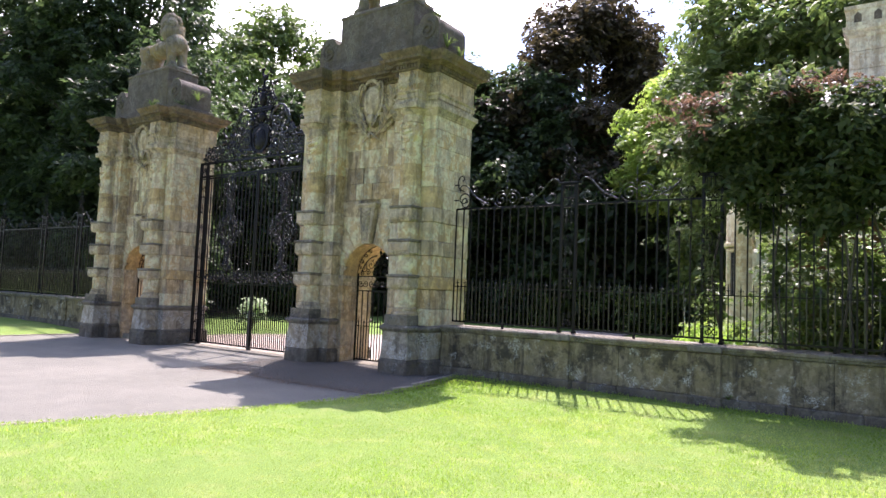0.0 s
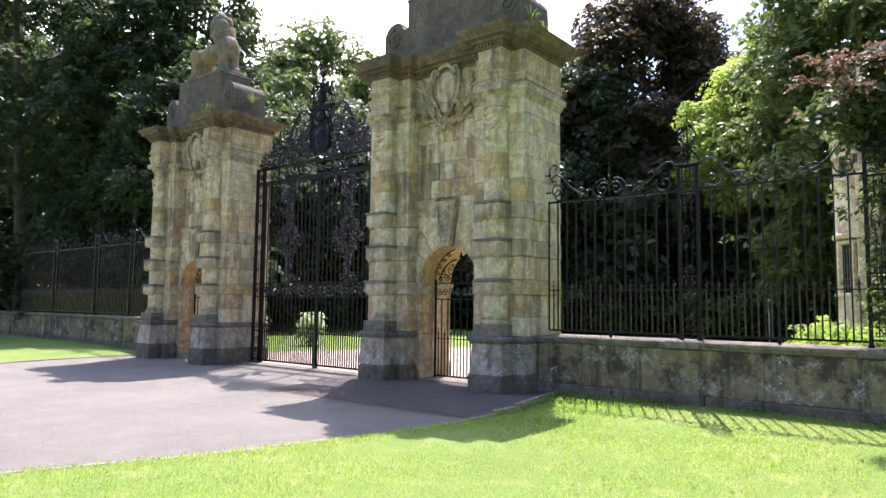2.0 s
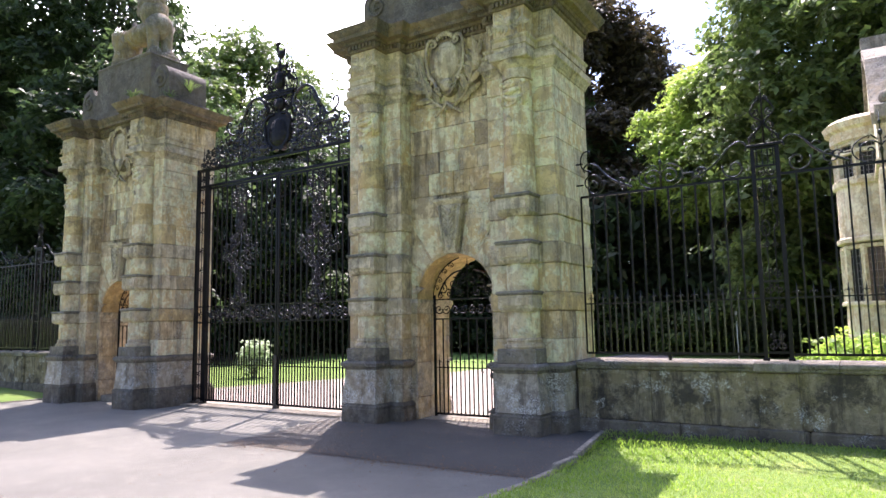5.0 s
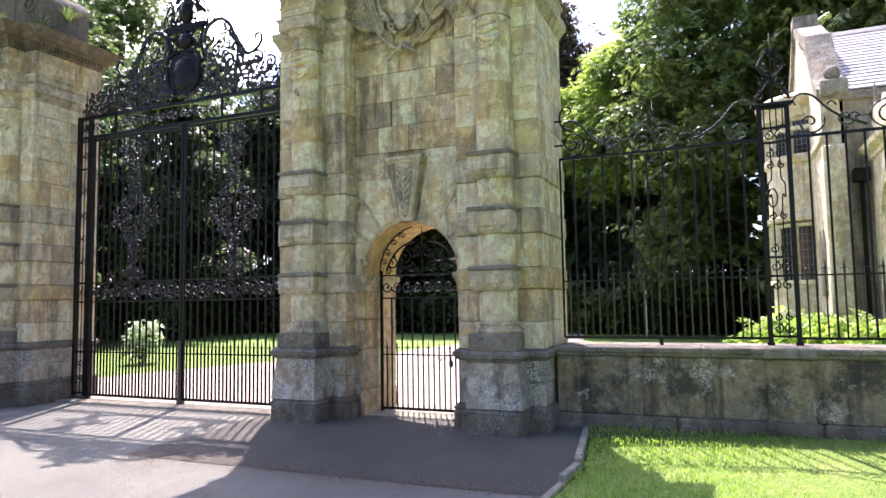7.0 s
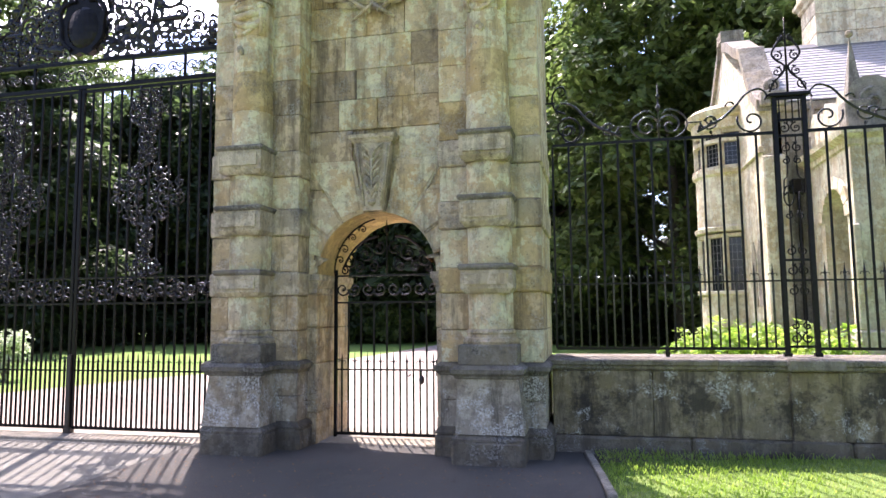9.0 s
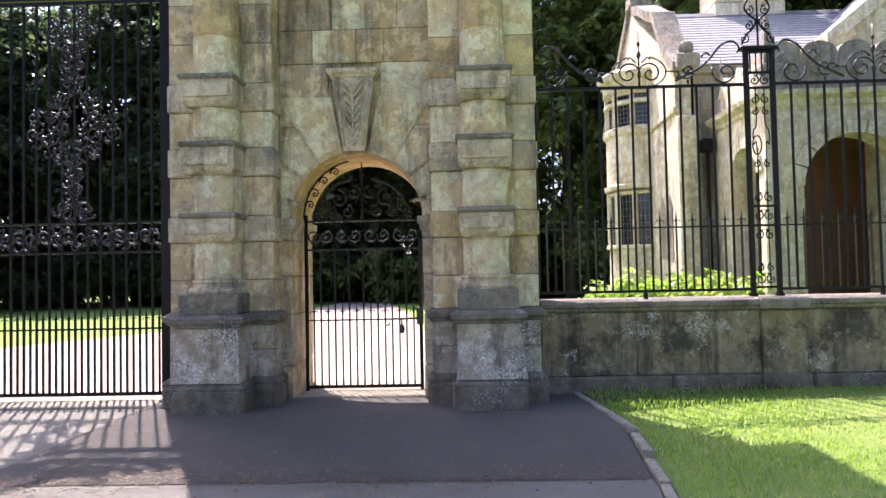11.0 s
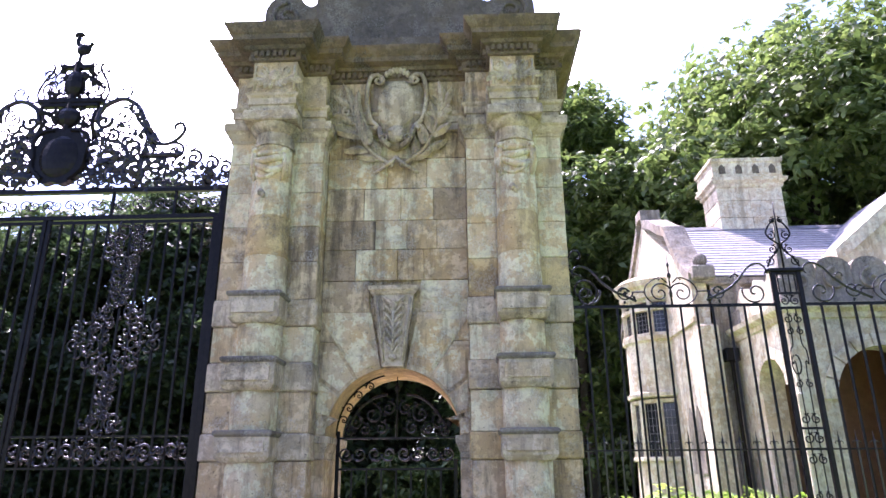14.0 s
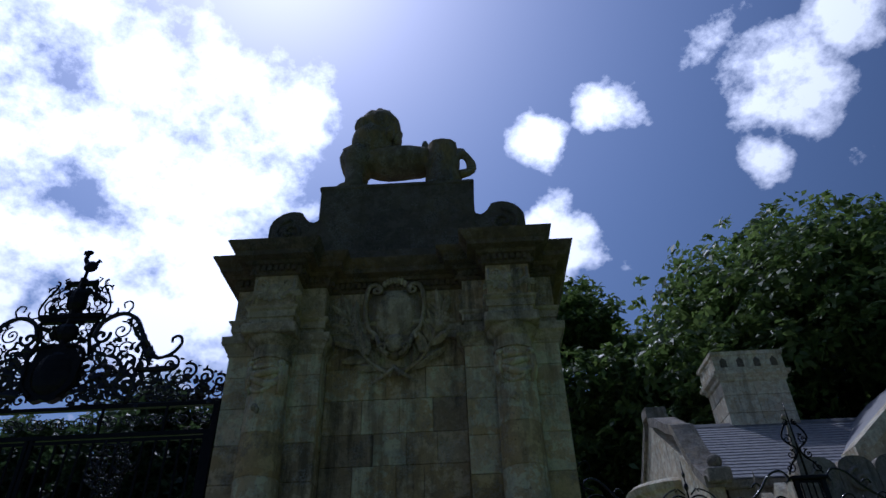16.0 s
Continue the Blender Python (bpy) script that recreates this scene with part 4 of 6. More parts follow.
def gate_standard(s):
    """Openwork iron pilaster that carries the leaf and the overthrow."""
    e = thing("gate_standard", "narrow openwork iron pilaster beside the carriage gate", "gate post", "gate standards", at=(GATE_X, GATE_Y, 0))
    for x in (2.08, 2.34):
        part("post", Mesh().box(s * x - 0.035, s * x + 0.035, -0.035, 0.035, 0.0, 4.82, 0.006), iron, e)
    for z in (0.12, 0.80, 1.63, 1.95, 3.9, 4.38, 4.78):
        a, b = sorted((s * 2.08, s * 2.34))
        part("cross_bar", Mesh().box(a, b, -0.014, 0.014, z - 0.014, z + 0.014), iron, e)
    m = Mesh()
    for z in (0.35, 0.6, 1.79, 2.3, 2.7, 3.1, 3.5, 4.12, 4.58):
        for q in (-1, 1):
            c_scroll(m, s * 2.21 + q * 0.05, 0, z, 0.06, 90 * q, q, 1.3, 0.009, 1)
    m.tube([(s * 2.21, 0, 0.1), (s * 2.21, 0, 4.8)], 0.009)
    part("scroll_filling", m, iron, e, smooth=True)
    part("base_shoe", Mesh().box(s * 2.21 - 0.2, s * 2.21 + 0.2, -0.07, 0.07, -0.02, 0.07, 0.01), iron_rusty, e)
    fin = Mesh().tube([(s * 2.2, 0, 4.82), (s * 2.2, 0, 5.1), (s * 2.2, 0, 5.28)], 0.016, 6, 0.2).ball(s * 2.2, 0, 5.02, 0.03, 0.03, 0.04)
    for q in (-1, 1):
        c_scroll(fin, s * 2.2 + q * 0.06, 0, 4.9, 0.06, 180 if q > 0 else 0, q, 1.3, 0.009, 1)
    part("finial", fin, iron, e, smooth=True)


gate_standard(-1)
gate_standard(1)


def overthrow():
    e = thing("gate_overthrow", "ornate black iron overthrow with a shield and crest above the gates", "overthrow", at=(GATE_X, GATE_Y, 0))
    rng = random.Random(8)
    for z, h in ((4.44, 0.05), (4.78, 0.045)):
        part("beam", Mesh().box(-2.36, 2.36, -0.03, 0.03, z - h / 2, z + h / 2), iron, e)
    band = Mesh()
    for i in range(17):
        x = -2.18 + 4.36 * i / 16
        c_scroll(band, x - 0.05, 0, 4.61, 0.075, 0, 1, 1.3, 0.010, 1)
        c_scroll(band, x + 0.07, 0, 4.61, 0.075, 180, 1, 1.3, 0.010, 1)
    part("scroll_band", band, iron_gloss, e, smooth=True)
    for x in (-1.5, -0.75, 0.75, 1.5):
        part("strut", Mesh().box(x - 0.014, x + 0.014, -0.014, 0.014, 4.44, 4.80), iron, e)
    poly = []
    for k in range(48):
        a = 2 * math.pi * k / 48
        rr = 1 + 0.055 * math.cos(6 * a) + 0.035 * math.cos(10 * a + 1)
        poly.append((0.345 * rr * math.cos(a), 5.26 + 0.385 * rr * math.sin(a)))
    sh = Mesh().prism(poly, -0.045, 0.045)
    sh.ball(0, -0.03, 5.24, 0.25, 0.06, 0.29, 18, 10)
    for s in (-1, 1):
        sh.tube([(s * 0.10, -0.05, 5.60), (s * 0.24, -0.05, 5.58), (s * 0.34, -0.05, 5.46), (s * 0.32, -0.05, 5.26), (s * 0.30, -0.05, 5.08), (s * 0.16, -0.05, 4.94)], 0.03, 6)
    part("shield", sh, iron, e, "solid dark shield", False)
    crest = Mesh()
    crest.box(-0.42, 0.42, -0.05, 0.05, 5.99, 6.06, 0.01).box(-0.36, 0.36, -0.04, 0.04, 5.94, 5.99, 0.006)
    crest.box(-0.20, 0.20, -0.04, 0.04, 6.50, 6.555, 0.008)
    crest.tube([(0, 0, 5.6), (0, 0, 6.6)], 0.05, 8)
    crest.ball(0, 0, 6.28, 0.13, 0.09, 0.2, 12, 8).ball(0, 0, 5.8, 0.16, 0.09, 0.14, 12, 8)
    part("crest_frame", crest, iron, e, smooth=False)
    orn = Mesh()
    for s in (-1, 1):
        orn.tube([(s * 0.36, 0, 5.55), (s * 0.30, 0, 5.75), (s * 0.38, 0, 5.95)], 0.028, 6)
        for x, z, r, st in ((0.30, 6.22, 0.12, -90), (0.18, 6.38, 0.1, -60), (0.34, 6.42, 0.08, 0), (0.14, 6.2, 0.09, 90), (0.2, 5.78, 0.1, 180), (0.12, 5.9, 0.07, 0)):
            c_scroll(orn, s * x, 0, z, r, st if s > 0 else 180 - st, s, 1.4, 0.012, 3)
        orn.tube([(s * 0.42, 0, 6.03), (s * 0.46, 0, 6.16), (s * 0.40, 0, 6.34), (s * 0.33, 0, 6.44), (s * 0.30, 0, 6.54), (s * 0.34, 0, 6.58)], 0.014, 6)
        orn.tube([(s * 0.42, 0, 6.05), (s * 0.52, 0, 6.03), (s * 0.58, 0, 6.08), (s * 0.57, 0, 6.13)], 0.011, 6)
        orn.tube([(s * 0.2, 0, 6.53), (s * 0.25, 0, 6.60), (s * 0.2, 0, 6.62)], 0.010, 6)
        for k in range(34):
            z = 5.62 + 0.92 * rng.random()
            wide = 0.36 if z > 6.04 else 0.24
            leaf_bit(orn, s * rng.uniform(0.04, wide * (1.25 - 0.55 * max(0, z - 6.04) / 0.5)), rng.uniform(-0.03, 0.03), z, rng.uniform(0.06, 0.11), rng.uniform(0, 6.28), 0.5)
        for x, z, r in ((0.07, 6.14, 0.06), (0.24, 6.12, 0.06), (0.10, 6.44, 0.06), (0.26, 6.30, 0.06), (0.14, 5.70, 0.06), (0.26, 5.88, 0.06)):
            c_scroll(orn, s * x, 0, z, r, 45 if s > 0 else 135, -s, 1.4, 0.010, 2)
    part("crest_ornament", orn, iron, e, "scrolls round the crest", True)
    fin = Mesh().tube([(0, 0, 6.55), (0, 0, 6.75)], 0.022, 8)
    fin.ball(0.03, 0, 6.80, 0.10, 0.05, 0.085, 10, 6).tube([(-0.02, 0, 6.84), (-0.07, 0, 6.92), (-0.06, 0, 7.0), (-0.12, 0, 7.02)], 0.035, 8, 0.6)
    fin.tube([(0.08, 0, 6.80), (0.13, 0, 6.90), (0.16, 0, 6.86)], 0.03, 6, 0.4).ball(-0.06, 0, 7.03, 0.07, 0.04, 0.035, 8, 6)
    part("crest_finial", fin, iron, e, "small iron figure at the peak", True)
    for s in (-1, 1):
        man = Mesh()
        for x, z, r, st in ((0.40, 5.32, 0.12, 180), (0.36, 5.08, 0.11, 180), (0.30, 4.92, 0.09, 200), (0.44, 5.52, 0.09, 180), (0.52, 5.40, 0.08, 90), (0.50, 5.12, 0.10, 90)):
            c_scroll(man, s * x, 0, z, r, st if s > 0 else 180 - st, -s, 1.5, 0.014, 4)
        for k in range(46):
            leaf_bit(man, s * rng.uniform(0.30, 0.62), rng.uniform(-0.03, 0.03), rng.uniform(4.85, 5.62), rng.uniform(0.07, 0.14), rng.uniform(0, 6.28), 0.45)
        tagged(part("shield_mantling", man, iron_gloss, e, "leafy scrolls beside the shield", True), kind="stuff")
        big = Mesh()
        big.tube(spiral(s * 0.46, 5.74, 0.11, 1.2, 20 if s > 0 else 160, -s, 0), 0.024, 6)
        big.tube([(s * 0.36, 0, 5.72), (s * 0.42, 0, 5.92), (s * 0.56, 0, 6.02), (s * 0.70, 0, 6.04), (s * 0.86, 0, 5.95), (s * 0.96, 0, 5.78), (s * 1.04, 0, 5.56), (s * 1.16, 0, 5.42), (s * 1.30, 0, 5.40), (s * 1.42, 0, 5.46), (s * 1.50, 0, 5.58), (s * 1.46, 0, 5.68), (s * 1.38, 0, 5.66), (s * 1.38, 0, 5.60)], 0.034, 6, 0.5)
        big.tube([(s * 0.70, 0, 6.03), (s * 0.76, 0, 6.14), (s * 0.72, 0, 6.22), (s * 0.64, 0, 6.20), (s * 0.66, 0, 6.13)], 0.014, 6, 0.7)
        for k in range(10):
            u = k / 9
            x, z = 0.80 + 0.36 * u, 6.0 - 0.56 * u
            leaf_bit(big, s * (x + 0.02), -0.01, z, 0.12, math.radians(-57 if s > 0 else 237) + rng.uniform(-0.25, 0.25), 0.35)
            leaf_bit(big, s * (x - 0.02), 0.01, z - 0.02, 0.10, math.radians(-80 if s > 0 else 260) + rng.uniform(-0.3, 0.3), 0.4)
        c_scroll(big, s * 0.62, 0, 5.22, 0.24, 90, -s, 1.7, 0.027, 5)
        c_scroll(big, s * 0.95, 0, 5.02, 0.17, 90, s, 1.7, 0.025, 5)
        c_scroll(big, s * 0.86, 0, 5.36, 0.15, 200, s, 1.6, 0.021, 4)
        c_scroll(big, s * 1.18, 0, 5.18, 0.14, 60, -s, 1.6, 0.021, 4)
        c_scroll(big, s * 0.70, 0, 5.80, 0.13, 100, -s, 1.5, 0.013, 3)
        for x, z, r in ((1.42, 5.30, 0.12), (1.66, 5.20, 0.11), (1.88, 5.12, 0.10), (0.60, 5.52, 0.10), (1.06, 5.30, 0.10), (2.06, 5.06, 0.09)):
            c_scroll(big, s * x, 0, z, r, 120 if s > 0 else 60, -s, 1.5, 0.019, 4)
        for k in range(40):
            x = rng.uniform(0.6, 2.1)
            leaf_bit(big, s * x, rng.uniform(-0.03, 0.03), rng.uniform(4.86, 5.50 - 0.22 * (x - 0.5)), rng.uniform(0.06, 0.12), rng.uniform(0, 6.28), 0.45)
        for k in range(36):
            x = rng.uniform(0.55, 1.2)
            leaf_bit(big, s * x, rng.uniform(-0.03, 0.03), rng.uniform(4.9, 5.75 - 0.4 * (x - 0.5)), rng.uniform(0.06, 0.12), rng.uniform(0, 6.28), 0.4)
        c_scroll(big, s * 0.80, 0, 5.55, 0.10, 0 if s > 0 else 180, s, 1.4, 0.012, 3)
        c_scroll(big, s * 0.52, 0, 5.0, 0.13, 180, s, 1.4, 0.013, 4)
        big.tube([(s * 0.98, 0, 4.8), (s * 1.02, 0, 5.2), (s * 1.04, 0, 5.52)], 0.018, 6)
        part("great_scroll", big, iron_gloss, e, "large leafy scroll sweeping down", True)
        side = Mesh().box(min(s * 0.36, s * 2.3), max(s * 0.36, s * 2.3), -0.012, 0.012, 4.80, 4.83).box(min(s * 0.98, s * 1.02), max(s * 0.98, s * 1.02), -0.012, 0.012, 4.8, 5.24).box(min(s * 0.98, s * 1.46), max(s * 0.98, s * 1.46), -0.03, 0.03, 5.22, 5.27)
        for x, z, r in ((1.18, 5.02, 0.13), (1.42, 4.98, 0.13), (1.66, 4.97, 0.12), (1.88, 4.95, 0.11), (2.06, 4.93, 0.09), (1.3, 5.14, 0.07), (1.56, 5.12, 0.08), (0.55, 4.94, 0.10), (0.78, 4.95, 0.11), (1.0, 4.92, 0.09), (1.30, 4.88, 0.07), (1.54, 4.87, 0.07), (1.77, 4.87, 0.07), (0.68, 5.08, 0.07)):
            c_scroll(side, s * x, 0, z, r, 90, s, 1.5, 0.013, 4)
        for k in range(120):
            x = rng.uniform(0.38, 2.25)
            leaf_bit(side, s * x, rng.uniform(-0.03, 0.03), 4.80 + rng.random() * (0.62 - 0.2 * x), rng.uniform(0.045, 0.095), rng.uniform(0, 6.28), 0.45)
        side.tube([(s * 1.46, 0, 5.26), (s * 1.40, 0, 5.12), (s * 1.48, 0, 5.0)], 0.016, 6)
        part("side_scrollwork", side, iron_gloss, e, "dense low scrolls above the beam", True)
    return e


overthrow()


def foot_gate(cx):
    """The low arched gate in a pier's passage."""
    e = thing("foot_gate", "narrow black iron gate closed in the arched passage", "gate", "foot gates", at=(cx, 10.60, 0))
    w = 0.60
    for s in (-1, 1):
        part("stile", Mesh().box(s * w - 0.018, s * w + 0.018, -0.018, 0.018, 0.125, 1.97 if s < 0 else 1.70, 0.004), iron, e)
    for z, h in ((0.165, 0.03), (0.86, 0.014), (1.60, 0.02), (1.90, 0.018)):
        part("rail", Mesh().box(-w, w, -0.012, 0.012, z - h / 2, z + h / 2), iron, e)
    n = 8
    pitch = 2 * w / n
    spread("bar", bar_mesh(0.165, 1.60, 0.0085), [-w + pitch * i for i in range(1, n)], 0, e)
    spread("dog_bar", spike_mesh(0.165, 1.06, 0.008), [-w + pitch * (i + 0.5) for i in range(n)], 0, e)
    band = Mesh()
    for i in range(4):
        for q in (-1, 1):
            c_scroll(band, -0.45 + 0.3 * i + q * 0.07, 0, 1.75, 0.08, 180 if q > 0 else 0, q, 1.4, 0.010, 1)
    part("scroll_band", band, iron_gloss, e, smooth=True)
    top = Mesh()
    top.tube([(-0.62 * math.cos(radians(a)), 0, 1.93 + 0.62 * math.sin(radians(a))) for a in range(0, 78, 7)], 0.010, 6)
    for s in (-1, 1):
        top.tube([(s * 0.1, 0, 2.34), (s * 0.25, 0, 2.30), (s * 0.40, 0, 2.18), (s * 0.52, 0, 1.98)], 0.014, 6)
        for x, z, r in ((0.44, 2.06, 0.085), (0.25, 2.14, 0.10), (0.09, 2.2, 0.075), (0.50, 1.96, 0.05), (0.16, 2.0, 0.07), (0.33, 1.99, 0.06)):
            c_scroll(top, s * x, 0, z, r, 90, s, 1.4, 0.010, 2)
        if s < 0:
            for x, z, r in ((0.50, 2.20, 0.06), (0.40, 2.33, 0.05), (0.28, 2.42, 0.05), (0.55, 2.08, 0.05)):
                c_scroll(top, s * x, 0, z, r, 200, s, 1.3, 0.008, 1)
    top.tube([(0, 0, 1.9), (0, 0, 2.44), (0, 0, 2.52)], 0.014, 6, 0.3).ball(0, 0, 2.40, 0.03, 0.03, 0.04, 8, 6)
    part("arched_scrollwork", top, iron, e, "peaked scrollwork over the gate", True)
    part("lock_box", Mesh().box(0.555, 0.625, -0.035, 0.03, 0.80, 0.98, 0.008), iron_rusty, e)
    lt = Mesh().tube([(0.60, -0.03, 0.87), (0.30, -0.03, 0.865)], 0.010, 6).tube(spiral(0.26, 0.82, 0.05, 0.9, 60, 1, -0.03), 0.008, 6)
    lt.ball(0.40, -0.035, 0.76, 0.032, 0.02, 0.05, 10, 6).tube([(0.40, -0.035, 0.86), (0.40, -0.035, 0.78)], 0.008, 6)
    part("latch", lt, iron_rusty, e, "long latch with a hanging padlock", True)
    return e


foot_gate(PIER_X)
foot_gate(2 * GATE_X - PIER_X)

FENCE_Y = 10.62


def rail_top_ornament(e, x0, x1, s):
    """Scrollwork that stands on a panel's top rail."""
    mid = (x0 + x1) / 2
    m = Mesh().tube([(mid, 0, 3.24), (mid, 0, 3.62), (mid, 0, 3.84)], 0.013, 6, 0.25).ball(mid, 0, 3.58, 0.024, 0.024, 0.04, 8, 6).ball(mid, 0, 3.70, 0.018, 0.018, 0.03, 8, 6)
    for q in (-1, 1):
        m.tube(spiral(mid + q * 0.115, 3.385, 0.13, 1.5, 200 if q > 0 else -20, -q, 0), 0.010, 6)
        m.tube([(mid + q * 0.03, 0, 3.5), (mid + q * 0.09, 0, 3.56), (mid + q * 0.12, 0, 3.53)], 0.009, 6)
        m.tube([(mid + q * (0.02 + 0.26 * math.sin(radians(a))), 0, 3.40 + 0.17 * math.cos(radians(a))) for a in range(20, 175, 12)], 0.008, 6)
        m.tube([(mid + q * 0.27, 0, 3.40), (mid + q * 0.42, 0, 3.40)], 0.008, 6)
        c_scroll(m, mid + q * 0.50, 0, 3.40, 0.095, 180 if q > 0 else 0, q, 1.4, 0.010, 2)
    part("rail_ornament", m, iron_gloss, e, "scrolls round a small spear on the rail", True)
    for q, xe in ((-1, x0), (1, x1)):
        w = Mesh()
        w.tube([(xe - q * 0.72, 0, 3.30), (xe - q * 0.60, 0, 3.36), (xe - q * 0.48, 0, 3.42), (xe - q * 0.36, 0, 3.52), (xe - q * 0.24, 0, 3.66), (xe - q * 0.12, 0, 3.70), (xe - q * 0.05, 0, 3.64), (xe - q * 0.07, 0, 3.58)], 0.016, 6, 0.6)
        curled_leaf(w, xe - q * 0.60, -0.01, 3.39, 0.05, 0.3 if q > 0 else 2.8, 2.4 * q, 0.013)
        curled_leaf(w, xe - q * 0.40, -0.01, 3.53, 0.045, 0.5 if q > 0 else 2.6, 2.2 * q, 0.012)
        w.tube(spiral(xe - q * 0.20, 3.38, 0.14, 1.3, 160 if q > 0 else 20, q, 0), 0.011, 6)
        part("swept_scroll", w, iron_gloss, e, smooth=True)


def fence_panel(x0, x1, ornament=True):
    e = thing("iron_railing_panel", "black iron railing panel with spear-topped dog bars on the low wall", "railing", "railing panels", at=(0, FENCE_Y, 0))
    for z, h in ((1.10, 0.028), (1.76, 0.016), (3.24, 0.030)):
        part("rail", Mesh().box(x0, x1, -0.014, 0.014, z - h / 2, z + h / 2), iron, e)
    n = max(2, round((x1 - x0) / 0.168))
    p = (x1 - x0) / n
    spread("bar", bar_mesh(1.10, 3.24, 0.0100), [x0 + p * i for i in range(n + 1)], 0, e)
    spread("dog_bar", spike_mesh(1.10, 1.94, 0.0085), [x0 + p * (i + 0.5) for i in range(n)], 0, e, iron_gloss)
    part("foot", Mesh().box((x0 + x1) / 2 - 0.02, (x0 + x1) / 2 + 0.02, -0.02, 0.02, 1.0, 1.1, 0.004), iron, e)
    if ornament:
        rail_top_ornament(e, x0, x1, 1)
    return e


def fence_standard(x):
    """Openwork standard of two posts with scroll filling and a pyramid of scrolls on top."""
    e = thing("railing_standard", "openwork iron standard with a scrolled pyramid finial", "railing post", "railing standards", at=(x, FENCE_Y, 0))
    for s in (-1, 1):
        part("post", Mesh().box(s * 0.135 - 0.023, s * 0.135 + 0.023, -0.025, 0.025, 1.0, 3.60, 0.004), iron, e)
        part("post_foot", Mesh().box(s * 0.135 - 0.035, s * 0.135 + 0.035, -0.035, 0.035, 1.0, 1.06, 0.006), iron, e)
    for z in (1.12, 1.76, 1.96, 3.20, 3.36, 3.58):
        part("cross_bar", Mesh().box(-0.15, 0.15, -0.014, 0.014, z - 0.012, z + 0.012), iron, e)
    part("cap", Mesh().box(-0.19, 0.19, -0.05, 0.05, 3.595, 3.635, 0.008), iron, e)
    for i in range(4):
        part("short_bar", Mesh().box(-0.09 + 0.06 * i - 0.006, -0.09 + 0.06 * i + 0.006, -0.006, 0.006, 3.36, 3.58), iron, e)
    fill = Mesh()
    for z, r in ((1.20, 0.055), (1.32, 0.04), (1.66, 0.05), (1.86, 0.055), (2.05, 0.05), (2.4, 0.04), (2.95, 0.04), (3.08, 0.05), (3.28, 0.055)):
        for q in (-1, 1):
            c_scroll(fill, q * 0.055, 0, z, r, 90, q, 1.4, 0.008, 1)
    fill.tube([(-0.045 + 0.045 * math.sin(a * 0.5), 0, 2.6 + 0.1 * math.cos(a * 0.5)) for a in range(0, 13)], 0.008, 6)
    for q in (-1, 1):
        fill.tube([(q * 0.045, 0, 1.1), (q * 0.045, 0, 2.52), (q * 0.08, 0, 2.6), (q * 0.08, 0, 2.75), (q * 0.045, 0, 2.83), (q * 0.045, 0, 3.2)], 0.007, 6)
    part("scroll_filling", fill, iron, e, smooth=True)
    fin = Mesh().tube([(0, 0, 3.62), (0, 0, 4.25), (0, 0, 4.42)], 0.013, 6, 0.3)
    for q in (-1, 1):
        fin.tube([(q * 0.17, 0, 3.66), (q * 0.12, 0, 3.76), (q * 0.04, 0, 3.84), (q * 0.02, 0, 3.92), (q * 0.09, 0, 3.98), (q * 0.13, 0, 4.05), (q * 0.09, 0, 4.14), (q * 0.02, 0, 4.22)], 0.011, 6)
        for x2, z, r in ((0.14, 3.72, 0.055), (0.09, 3.86, 0.05), (0.08, 4.02, 0.05), (0.05, 4.2, 0.035)):
            c_scroll(fin, q * x2, 0, z, r, 90, q, 1.4, 0.008, 1)
    part("pyramid_finial", fin, iron, e, smooth=True)
    return e


def pier_scroll(x, s):
    """Scroll bracket where the railing meets the pier."""
    e = thing("scroll_bracket", "iron scroll bracket fixed to the pier above the rail", "bracket", at=(x, FENCE_Y, 0))
    m = Mesh().tube(spiral(s * 0.14, 3.42, 0.165, 1.6, 260, s, 0), 0.011, 6)
    m.tube([(s * 0.14, 0, 3.58), (s * 0.02, 0, 3.64), (-s * 0.01, 0, 3.76), (s * 0.03, 0, 3.86), (s * 0.10, 0, 3.88), (s * 0.13, 0, 3.82), (s * 0.09, 0, 3.78)], 0.010, 6)
    part("scroll", m, iron, e, smooth=True)
    for z in (3.40, 3.70):
        part("fixing_stub", Mesh().box(-0.08, 0.02, -0.01, 0.01, z, z + 0.02), iron, e)


runs = [(-7.32, -5.13), (-4.83, -2.77), (-2.47, 0.45), (0.75, 3.6), (3.9, 7.0), (7.3, 10.2)]
for a, b in runs:
    fence_panel(a, b)
for x in (-4.98, -2.62, 0.60, 3.75, 7.15):
    fence_standard(x)
for a, b in runs[:4]:
    fence_panel(2 * GATE_X - b, 2 * GATE_X - a)
for x in (-4.98, -2.62, 0.60):
    fence_standard(2 * GATE_X - x)
pier_scroll(-7.30, 1)
pier_scroll(2 * GATE_X + 7.30, -1)


